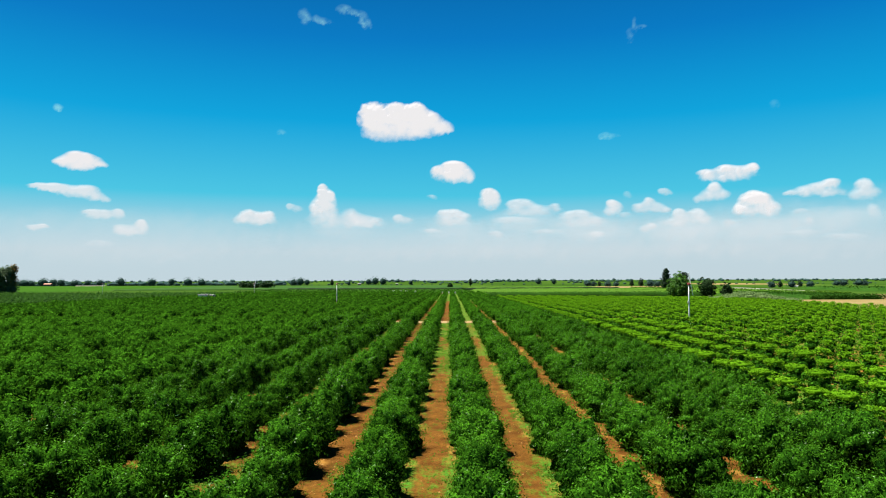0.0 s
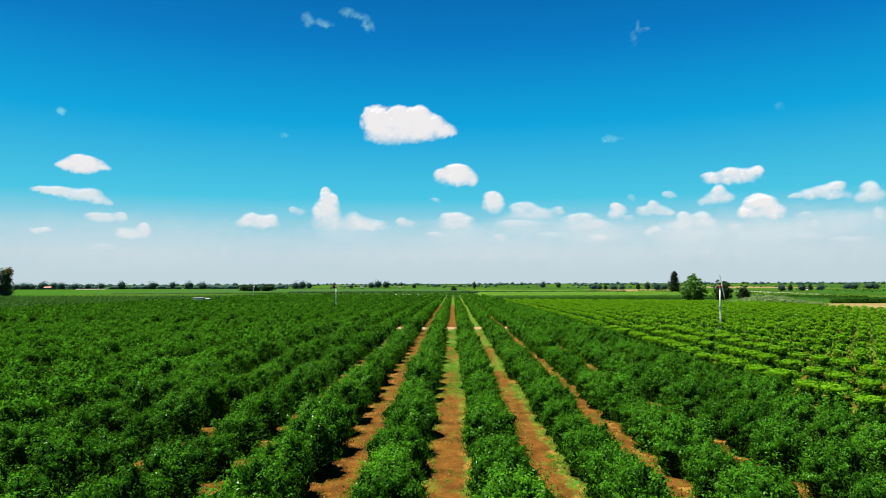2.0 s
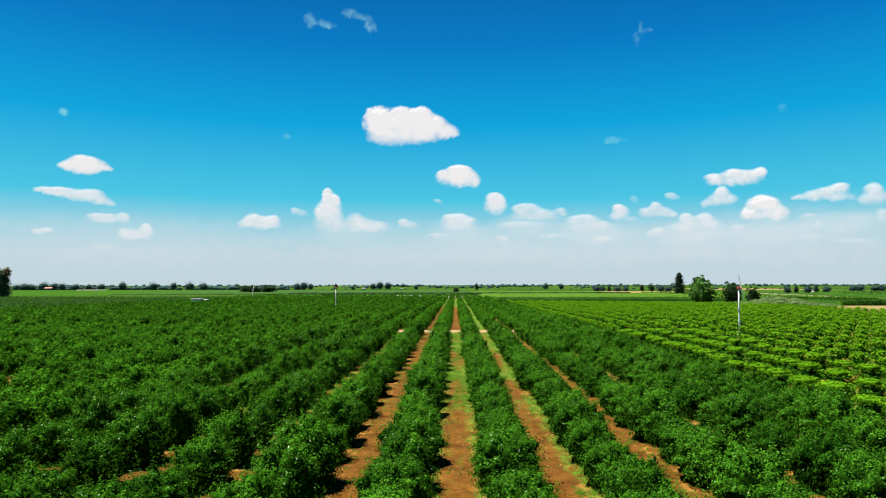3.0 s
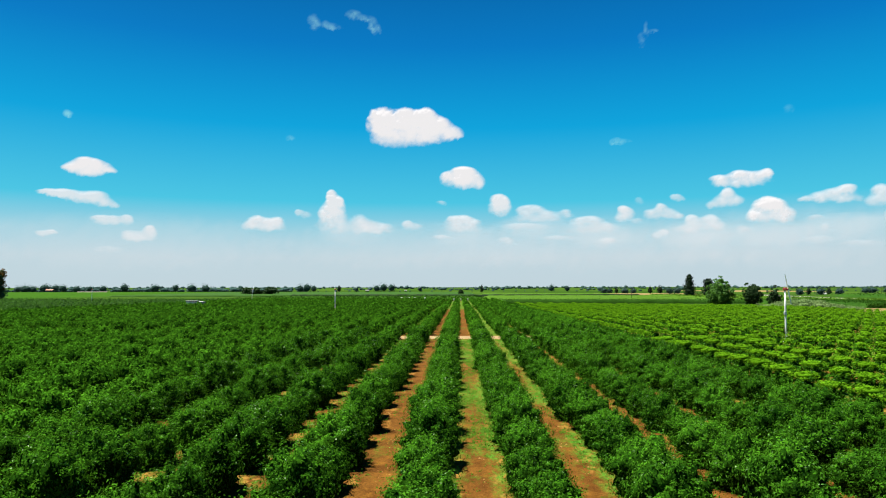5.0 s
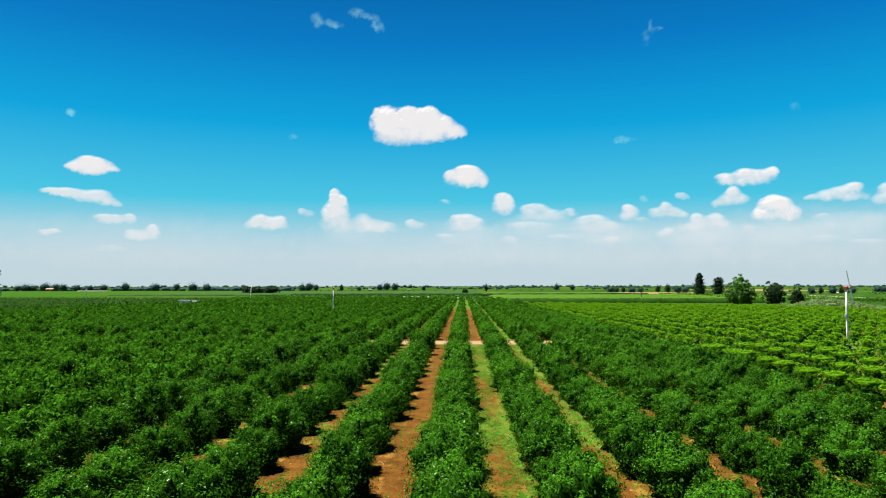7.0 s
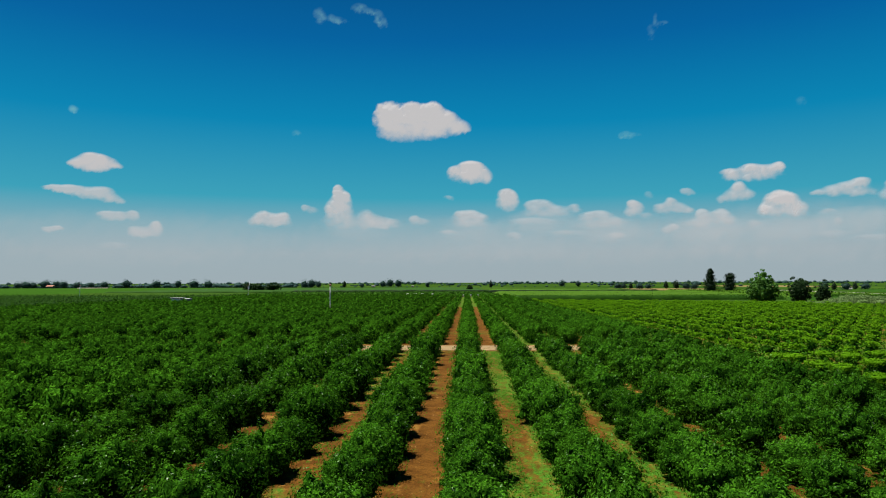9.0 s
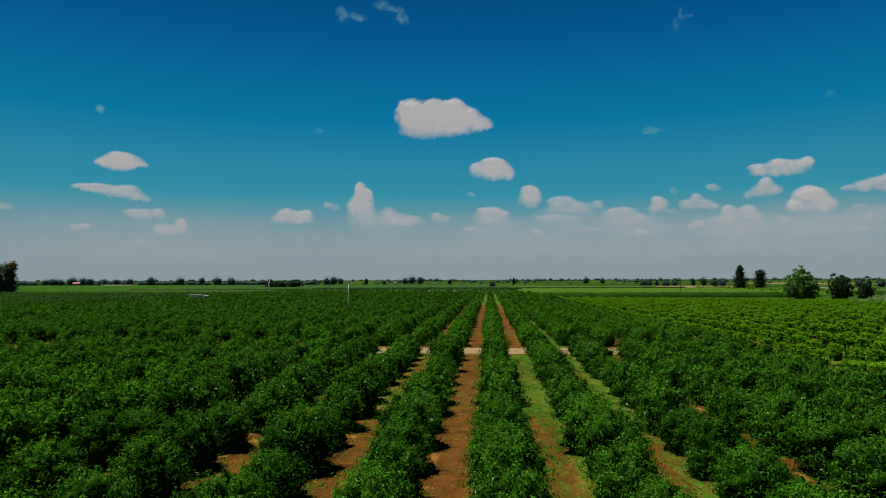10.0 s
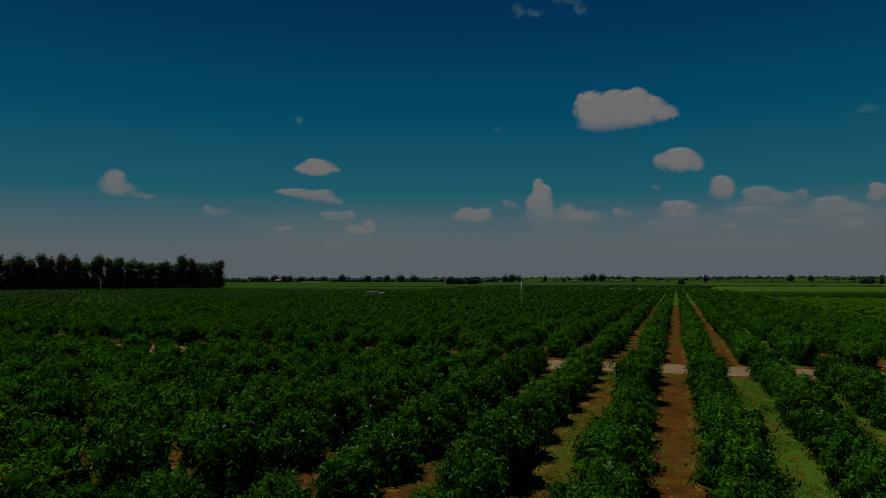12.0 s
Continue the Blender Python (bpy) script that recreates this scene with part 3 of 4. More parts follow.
# ---- crop fields and hedges beyond ----
def crop_slab(name, x0, x1, y0, y1, h, material, label, seed, step=6.0, leaves=0, leaf_size=0.9):
    """A standing crop: a lumpy canopy with leafy edges."""
    nx, ny = max(2, min(60, int((x1 - x0) / step))), max(2, min(60, int((y1 - y0) / step)))
    rng = np.random.default_rng(seed)
    gx, gy = np.meshgrid(np.linspace(x0, x1, nx), np.linspace(y0, y1, ny), indexing="ij")
    gx, gy = gx + rng.uniform(-0.3, 0.3, gx.shape) * step, gy + rng.uniform(-0.3, 0.3, gy.shape) * step
    z = h * rng.uniform(0.8, 1.12, gx.shape) + gz(gy)
    rim = gz(gy) - 0.05
    z[0, :], z[-1, :], z[:, 0], z[:, -1] = rim[0, :], rim[-1, :], rim[:, 0], rim[:, -1]
    gy[:, 0] = gy[:, 1] - 0.6
    v = np.stack([gx, gy, z], -1).reshape(-1, 3)
    i, j = np.meshgrid(np.arange(nx - 1), np.arange(ny - 1), indexing="ij")
    p = (i * ny + j).ravel()
    f = np.concatenate([np.stack([p, p + ny, p + ny + 1], -1), np.stack([p, p + ny + 1, p + 1], -1)])
    if leaves:
        px, py = rng.uniform(x0, x1, leaves), rng.uniform(y0, y1, leaves)
        front = rng.random(leaves) < 0.3
        py[front] = y0 + rng.uniform(-0.8, 1.0, front.sum())
        pz = h * rng.uniform(0.92, 1.2, leaves) + gz(py)
        pz[front] = h * rng.uniform(0.05, 1.1, front.sum()) + gz(py[front])
        c = np.stack([px, py, pz], -1)[:, None, :]
        tri = c + rng.normal(size=(leaves, 3, 3)) * leaf_size * (0.6, 0.6, 0.45)
        f = np.concatenate([f, len(v) + np.arange(leaves * 3).reshape(-1, 3)])
        v = np.concatenate([v, tri.reshape(-1, 3)])
    return tagged(new(name, mesh_of(name, v, f, material)), label, "crop field", kind="stuff")


crop_slab("hedge", 22, 190, 500, 516, 2.6, tall_crop, "dark green hedge along the field edge", 1, 2.0, 4000, 0.45)
crop_slab("crop_field", 22, 200, 522, 1000, 1.5, vine, "bright green level crop field", 2, 6.0, 4000, 0.5)
crop_slab("crop_field", -200, 16, 604, 780, 1.5, meadow, "green level crop field behind the orchard", 3, 6.0, 6000, 1.2)
crop_slab("hedge", -200, 200, 800, 812, 2.6, dark_leaf, "dark green hedge between fields", 4, 3.0)
crop_slab("crop_field", -420, 16, 825, 1250, 1.4, pale_crop, "green level crop field", 5)
crop_slab("crop_field", -900, -430, 670, 1300, 1.4, meadow, "green level crop field", 6)
crop_slab("hedge", -400, 800, 1270, 1284, 2.6, dark_leaf, "dark green hedge line", 7, 5.0)
crop_slab("crop_field", 198, 240, 385, 520, 2.5, tall_crop, "tall dark green crop with a leafy edge", 8, 3.0, 9000, 0.5)
crop_slab("crop_field", 226, 322, 560, 900, 1.2, vine, "green level crop field", 9, 6.0, 5000, 1.1)
crop_slab("crop_field", 400, 850, 600, 800, 2.6, tall_crop, "dark green level crop field beyond a pale lane", 10, 6.0, 7000, 1.3)
sheet("field_soil", 145, 460, 190, 384, 0.004, straw, "bare straw-coloured field")
sheet("field_soil", 242, 480, 384, 540, 0.006, straw, "bare straw-coloured field beside the tall crop")
lane = sheet("farm_lane", 344, 370, 670, 920, 0.02, concrete_pale, "pale gravel farm lane")
lane.rotation_euler = (0, 0, radians(-5.8))
sheet("field_soil", 204, 335, 920, 1120, 0.03, straw, "dry straw-coloured strip between the far fields")
sheet("field_soil", 500, 700, 1300, 1680, 0.03, straw, "dry straw-coloured field far off")

# ---- wind machines ----
def blade_mesh():
    bm = bmesh.new()
    n = 8
    rings = []
    for i in range(n):
        t = i / (n - 1)
        w, th = 0.36 * (1 - 0.5 * t), 0.07 * (1 - 0.7 * t)
        tw = radians(-98 + 10 * t)
        ring = []
        for cx, cz in ((-0.5, 0), (-0.1, 0.5), (0.5, 0), (-0.1, -0.3)):
            x, y = cx * w, cz * th
            ring.append(bm.verts.new((x * math.cos(tw) - y * math.sin(tw), x * math.sin(tw) + y * math.cos(tw), 0.15 + 2.6 * t)))
        rings.append(ring)
    for a, b in zip(rings, rings[1:]):
        for j in range(4):
            bm.faces.new((a[j], a[(j + 1) % 4], b[(j + 1) % 4], b[j]))
    bm.faces.new(rings[0][::-1]), bm.faces.new(rings[-1])
    return bm_mesh("blade", bm, blade_white)


def wind_machine():
    ob = new("wind_machine")
    bm = bmesh.new()
    tube(bm, [(0, 0, -0.1), (0, 0, 3.0), (0, 0, 6.5), (0, 0, 9.6)], [0.19, 0.17, 0.15, 0.13], 14)
    part("tower", bm_mesh("tower", bm, white_paint, True), ob, label="tall tapered white steel tower")
    bm = bmesh.new()
    box(bm, -0.7, 0.7, -0.7, 0.7, -0.1, 0.22, 0.03)
    part("base_plate", bm_mesh("base_plate", bm, grey_steel), ob)
    bm = bmesh.new()
    tube(bm, [(0, 0, 4.9), (0, 0, 5.05), (0, 0, 5.2)], [0.20, 0.22, 0.20], 12)
    part("collar", bm_mesh("collar", bm, grey_steel, True), ob)
    bm = bmesh.new()
    box(bm, -0.34, -0.16, -0.16, 0.16, 5.1, 5.6, 0.02)
    part("control_box", bm_mesh("control_box", bm, grey_steel), ob)
    bm = bmesh.new()
    box(bm, -0.28, 0.28, -0.46, 0.30, 9.45, 9.98, 0.09)
    head = part("gearbox", bm_mesh("gearbox", bm, red_paint), ob, label="red gearbox head")
    bm = bmesh.new()
    tube(bm, [(0, -0.46, 9.72), (0, -0.66, 9.71), (0, -0.8, 9.70)], [0.16, 0.14, 0.06], 10)
    part("hub", bm_mesh("hub", bm, red_paint, True), head)
    data = blade_mesh()
    for turn in (-14, 166):
        part("blade", data, head, pose(0, -0.65, 9.71, 0, turn, 0), "white tapered propeller blade")
    return tagged(ob, "white orchard wind machine with red gearbox and two blades", "wind machine", "orchard wind machines")


machine = wind_machine()
machine.matrix_basis = pose(54.3, 165.5, 0, 0, 0, 25)
for x, y, turn in ((-51.9, 296.8, 25), (-158.7, 543, 95), (-297, 576, 75), (-304, 391, 40)):
    twin = copy_thing(machine, pose(x, y, gz(y), 0, 0, turn))
    for blade in [o for o in twin.children_recursive if o.name.startswith("blade")]:
        blade.matrix_basis = blade.matrix_basis @ pose(0, 0, 0, 0, 115 + turn, 0)


# ---- single trees ----
def standing_tree(name, seed, x, y, a, h, z0, leaves, size, material, label, category, second=None, power=2.2, lump=0.3, group="", taper=0.0, from_top=99.0):
    ob = new(name)
    bm = bmesh.new()
    r = h * 0.022
    tube(bm, [(0, 0, -0.1), (0.1, 0, h * 0.2), (0, 0.1, h * 0.45), (0.05, 0, h * 0.75)], [r * 1.3, r, r * 0.7, r * 0.25])
    g = random.Random(seed)
    for i in range(7):
        an = 2.4 * i + g.uniform(-0.4, 0.4)
        o = h * (0.22 + 0.07 * i)
        tube(bm, [(0, 0, o), (math.cos(an) * a * 0.4, math.sin(an) * a * 0.4, o + h * 0.10), (math.cos(an) * a * 0.75, math.sin(an) * a * 0.75, o + h * 0.16)], [r * 0.45, r * 0.3, r * 0.12], 5)
    part("trunk", bm_mesh("trunk", bm, bark, True), ob)
    v, f, m, s = crown(seed, a, a, z0 - h * 0.14, h, leaves, size, 12, False, power, 34, lump, 0.7, clumps=max(44, leaves // 30), top_from=from_top)
    if taper:
        k = 1 - taper * np.clip((v[:, 2] - z0) / (h - z0), 0, 1)
        v[:, 0], v[:, 1] = v[:, 0] * k, v[:, 1] * k
    part("crown", mesh_of("crown", v, f, slots(material, second), m, s), ob)
    ob.location = (x, y, gz(y))
    return tagged(ob, label, category, group)


standing_tree("shade_tree", 103, 123, 378, 6.8, 16.0, 0.6, 4500, 0.75, broadleaf, "round bright green broadleaf tree by the young grove", "tree", lump=0.24)
standing_tree("shade_tree", 104, 136.0, 372, 4.5, 14.6, 0.5, 2400, 0.6, dark_leaf, "dense dark green round tree", "tree")
standing_tree("shade_tree", 105, 149, 378, 3.2, 11.2, 0.4, 1600, 0.6, dark_leaf, "small dark green round tree", "tree")
standing_tree("field_tree", 106, -3, 970, 4.1, 7.0, 0.3, 700, 0.9, dark_leaf, "small round tree at the end of the rows", "tree")

# scrub mound of grey-green weeds
SCRUB = [crown(110 + s, 2.8, 2.8, -0.4, 4.0, 300, 0.42, 6, False, 2.2, 14, 0.25, clumps=20) for s in range(3)]
g = random.Random(5)
spots = [(x + g.uniform(-1.5, 1.5), 345 + g.uniform(-5, 5), g.uniform(0.8, 1.1) * max(0.5, 1.35 - abs(x - 146) / 26)) for x in np.arange(124, 172, 0.5)]
sow("scrub", SCRUB, spots, slots(grey_shrub), "grey-green mound of tall weeds beside the grove", "scrub")

def stacked_tree(name, seed, x, y, a, h, tiers, leaves, size, material, label, category, second=None, group="", cone=0.0):
    """A tall tree: a trunk and a crown of overlapping leafy masses up its height."""
    ob = new(name)
    r = random.Random(seed)
    bm = bmesh.new()
    w = h * 0.017
    tube(bm, [(0, 0, -0.1), (0.1, 0, h * 0.3), (0, 0.1, h * 0.6), (0, 0, h * 0.8)], [w * 1.3, w, w * 0.6, w * 0.2])
    part("trunk", bm_mesh("trunk", bm, bark, True), ob)
    vs, fs, ms, ss, base = [], [], [], [], 0
    for i in range(tiers):
        t = i / (tiers - 1)
        rad = a * (1 - cone * t) * r.uniform(0.85, 1.1)
        tall = h / tiers * r.uniform(1.5, 1.9)
        bottom = min(h / tiers * i * 0.98, h - tall)
        v, f, m, s = crown(seed * 7 + i, rad, rad, max(-0.5, bottom), bottom + tall, leaves // tiers, size, 6, False, 2.2, 16, 0.28, 0.74, clumps=22)
        off = a * 0.22 * (1 - cone)
        v[:, 0], v[:, 1] = v[:, 0] + r.uniform(-off, off), v[:, 1] + r.uniform(-off, off)
        if t > 0.6:
            m = np.where(m == 0, 1, m)
        vs.append(v), fs.append(f + base), ms.append(m), ss.append(s)
        base += len(v)
    part("crown", mesh_of("crown", np.concatenate(vs), np.concatenate(fs), slots(material, second), np.concatenate(ms), np.concatenate(ss)), ob)
    ob.location = (x, y, gz(y))
    return tagged(ob, label, category, group)


stacked_tree("conifer", 101, 248, 797, 10.0, 25.5, 7, 4200, 0.9, conifer, "tall dark conical conifer at the field edge", "conifer", cone=0.78)
stacked_tree("conifer", 102, 270, 803, 9.0, 20.0, 5, 2800, 0.9, conifer, "dark bushy conifer beside a taller one", "conifer", cone=0.5)

# row of tall gum trees
g = random.Random(12)
for i in range(54):
    away = 4.2 * i
    h = g.uniform(25, 34)
    rusty = g.random() < 0.2 or i == 0
    stacked_tree("gum_tree", 200 + i, -416 - away * 0.67 + g.uniform(-3, 3), 643 - away * 0.74 + g.uniform(-2, 2), g.uniform(5.4, 7.6), h, 5, 1000, 1.2, gum_leaf, "tall ragged grey-green windbreak tree", "tree", rust_leaf if rusty else None, "windbreak trees", g.uniform(0.25, 0.5))

# scattered far field trees
g = random.Random(21)
FIELD_TREES = [(-875, 1390, 15, 12.7), (-897, 1400, 13, 9.3), (-880, 1420, 13, 10.6), (-842, 1400, 17, 12.8), (-832, 1420, 16, 10.6), (-799, 1390, 16, 9.2), (-760, 1370, 14, 9.1), (-750, 1400, 13, 8.1), (-744, 1440, 14, 9.5), (-719, 1480, 18, 10.4), (-586, 1330, 16, 11.0), (-592, 1440, 17, 7.8), (-515, 1330, 17, 11.0), (-488, 1330, 16, 9.9)]
MID_TREES = [(-324, 1400, 15, 8.1), (-310, 1400, 17, 9.3), (-301, 1420, 14, 7.1), (-233, 1330, 15, 4.4), (-211, 1400, 10, 4.6), (-180, 1480, 14, 8.6), (-165, 1480, 19, 8.6), (-148, 1480, 16, 9.8), (-88, 1480, 11, 4.9), (33, 1200, 16, 3.5), (188, 1480, 14, 8.6), (221, 1480, 13, 6.1)]
FARM_TREES = [(218, 1100, 14, 5.5), (231, 1120, 14, 4.6), (228, 1060, 15, 3.1), (245, 1080, 14, 6.3), (263, 1100, 13, 4.6), (275, 1050, 19, 3.5), (289, 1050, 20, 5.2), (300, 1040, 15, 6.0), (308, 1030, 15, 5.1), (418, 900, 14, 4.5), (429, 900, 15, 3.4), (454, 920, 14, 5.3), (470, 930, 15, 3.9), (494, 950, 14, 5.5), (604, 1080, 14, 6.3), (615, 1080, 15, 6.3), (638, 1080, 16, 7.2), (648, 1080, 14, 4.5)]
for i, (x, y, h, a) in enumerate(FIELD_TREES + MID_TREES + FARM_TREES):
    slim = h > 3.4 * a
    far_side = i >= len(FIELD_TREES) + len(MID_TREES)
    standing_tree("field_tree", 300 + i, x, y, a * (1.25 if far_side and not slim else 1.1), h * (0.72 if far_side else 1.1), -0.5, 460, 0.05 * h + 0.3, conifer if slim else hazed_wood_mid, "slim dark conifer far across the fields" if slim else "dark rounded tree standing far across the fields", "tree", group="far field trees", taper=0.6 if slim else 0.1)
BUSH = [crown(330 + s, 5, 5, 0, 6.5, 130, 1.2, 7, False, 2.2, 14, 0.3) for s in range(3)]
sow("bush_clump", BUSH, [(-297 + 4.6 * i + g.uniform(-2, 2), 965 + g.uniform(-8, 8), g.uniform(1.1, 1.8)) for i in range(10)], slots(dark_leaf), "clump of dark bushes beyond the orchard", "bushes")

# woods and hedgerows along the horizon
WOOD = [citrus_crown(350 + s, 10, 10, -3, 10, 60, 1.7, 5, 14) for s in range(5)]
spots = []
for y, gap in ((1950, 0.12), (2600, -0.15), (3500, -1.0)):
    x = -y * 1.25
    while x < y * 0.85:
        if noise.noise(Vector((x * 0.006, y * 0.01, 1.7))) > gap:
            spots.append((x + g.uniform(-6, 6), y + g.uniform(-60, 60), (g.random() ** 2.5 * 0.75 + 0.32) * (0.75 + y / 5200)))
        x += g.uniform(6, 11) * y / 2200
WOOD_LOW = [citrus_crown(360 + s, 12, 12, -3, 8.0, 40, 1.6, 5, 14) for s in range(4)]
HEDGE = [citrus_crown(370 + s, 12, 12, -3, 8.0, 120, 1.35, 6, 20) for s in range(4)]
sow("hedgerow", HEDGE, [(x + g.uniform(-3, 3), 1490 + g.uniform(-25, 25), (g.random() ** 1.6 * 0.6 + 0.4) * (1.3 if x < -330 else 0.5)) for x in np.concatenate([np.arange(-1500, -330, 6.0), np.arange(-330, 950, 22.0)])], slots(hazed_wood_far), "long low hedgerow of haze-tinted bushes across the far fields", "hedgerow")
sow("distant_woods", WOOD + WOOD_LOW * 2, spots, slots(hazed_wood_far), "low dark trees along the flat horizon", "woods")


# ---- farm buildings ----
def farm_building(name, x, y, w, d, h, roof, wall, label, turn=0.0):
    ob = new(name)
    bm = bmesh.new()
    box(bm, -w / 2, w / 2, -d / 2, d / 2, -0.1, h)
    part("wall", bm_mesh("wall", bm, wall), ob)
    bm = bmesh.new()
    o = 0.4
    a = [bm.verts.new(p) for p in ((-w / 2 - o, -d / 2 - o, h - 0.05), (w / 2 + o, -d / 2 - o, h - 0.05), (w / 2 + o, d / 2 + o, h - 0.05), (-w / 2 - o, d / 2 + o, h - 0.05), (-w / 2 - o, 0, h + d * 0.22), (w / 2 + o, 0, h + d * 0.22))]
    for q in ((0, 1, 5, 4), (2, 3, 4, 5), (1, 2, 5), (3, 0, 4), (3, 2, 1, 0)):
        bm.faces.new([a[i] for i in q])
    bmesh.ops.recalc_face_normals(bm, faces=bm.faces)
    part("roof", bm_mesh("roof", bm, roof), ob)
    for i in range(max(1, int(w / 6))):
        bm = bmesh.new()
        cx = -w / 2 + w * (i + 0.5) / max(1, int(w / 6))
        box(bm, cx - 0.8, cx + 0.8, -d / 2 - 0.03, -d / 2 + 0.1, h * 0.35, h * 0.75)
        part("window", bm_mesh("window", bm, dark_glass), ob)
    ob.matrix_basis = pose(x, y, gz(y), 0, 0, turn)
    return tagged(ob, label, "farm building")


farm_building("farmhouse", -822, 1385, 14, 10, 4.5, roof_red, wall_tan, "far farmhouse with a red roof among trees")
farm_building("packing_shed", -690, 1300, 56, 8, 0.5, wall_tan, wall_tan, "long low tan-roofed packing shed far across the fields")
farm_building("farm_shed", -197, 1460, 7, 6, 2.4, roof_grey, wall_tan, "grey-roofed farm shed among far trees")
farm_building("farm_shed", -117, 1460, 5, 5, 2.2, roof_grey, wall_tan, "small grey-roofed farm shed among far trees")
farm_building("farm_shed", 470, 940, 3.4, 3, 1.4, white_paint, white_paint, "small white farm shed among trees")


def utility_pole(x, y, h):
    ob = new("utility_pole")
    bm = bmesh.new()
    tube(bm, [(0, 0, -0.1), (0, 0, h * 0.5), (0, 0, h)], [0.2, 0.17, 0.13], 8)
    part("pole", bm_mesh("pole", bm, bark, True), ob)
    bm = bmesh.new()
    box(bm, -1.2, 1.2, -0.08, 0.08, h - 0.7, h - 0.5, 0.02)
    part("crossarm", bm_mesh("crossarm", bm, bark), ob)
    ob.location = (x, y, gz(y))
    return tagged(ob, "brown wooden utility pole with a crossarm", "utility pole", "utility poles")


for x, y, h in ((146, 643, 9.6), (322, 733, 9.0), (491, 855, 9.2), (268, 426, 9.2)):
    utility_pole(x, y, h)


# pump shed at the orchard's edge
def pump_shed():
    ob = new("pump_shed")
    bm = bmesh.new()
    box(bm, -2.4, 2.0, -2, 2, 0, 3.6, 0.03)
    part("wall", bm_mesh("wall", bm, white_paint), ob)
    bm = bmesh.new()
    box(bm, -2.7, 3.6, -2.3, 2.3, 3.6, 3.9, 0.06)
    part("roof", bm_mesh("roof", bm, roof_grey), ob, label="flat grey roof")
    bm = bmesh.new()
    box(bm, -0.6, 0.6, -2.04, -1.9, 0, 2.1, 0.02)
    part("door", bm_mesh("door", bm, roof_grey), ob)
    bm = bmesh.new()
    box(bm, 4.1, 6.8, -1.5, 1.5, 1.6, 3.5, 0.15)
    for x in (4.5, 6.4):
        for y in (-1.2, 1.2):
            box(bm, x - 0.1, x + 0.1, y - 0.1, y + 0.1, 0, 1.6)
    part("tank", bm_mesh("tank", bm, roof_grey), ob, label="grey water tank on legs")
    return tagged(ob, "small white-walled pump shed with a grey tank", "shed")


pump_shed().location = (-148, 402, gz(402))


# irrigation standpipes at the ends of the aisles and pale bins
def standpipe(x, y):
    ob = new("standpipe")
    bm = bmesh.new()
    tube(bm, [(0, 0, -0.05), (0, 0, 1.2), (0, 0, 1.9)], [0.55, 0.5, 0.5], 12)
    part("pipe", bm_mesh("pipe", bm, white_paint, True), ob)
    bm = bmesh.new()
    tube(bm, [(0, 0, 1.9), (0, 0, 2.05)], [0.6, 0.6], 12)
    part("cap", bm_mesh("cap", bm, grey_steel, True), ob)
    ob.location = (x, y, gz(y))
    return tagged(ob, "white concrete irrigation standpipe at the row end", "standpipe", "standpipes")


for k in (-1, 0, 1):
    standpipe(FIRST + ROW * k - ROW / 2, END + 2)


def fruit_bin(x, y, w):
    ob = new("fruit_bin")
    bm = bmesh.new()
    box(bm, -w / 2, w / 2, -0.9, 0.9, 0.15, 2.9, 0.06)
    part("bin_body", bm_mesh("bin_body", bm, white_paint), ob)
    for sx in (-1, 1):
        bm = bmesh.new()
        box(bm, sx * w * 0.4 - 0.1, sx * w * 0.4 + 0.1, -0.85, 0.85, -0.02, 0.15)
        part("skid", bm_mesh("skid", bm, bark), ob)
    ob.location = (x, y, gz(y))
    return tagged(ob, "stacked white fruit bins at the orchard's end", "fruit bin", "fruit bins")


for x, w in ((-52, 1.6), (-46.5, 2.6), (-41, 1.8), (-33, 1.3)):
    fruit_bin(x, END + 5, w)

# ---- clouds ----
CLOUD_FAR = 4300.0
cloud_count = 0


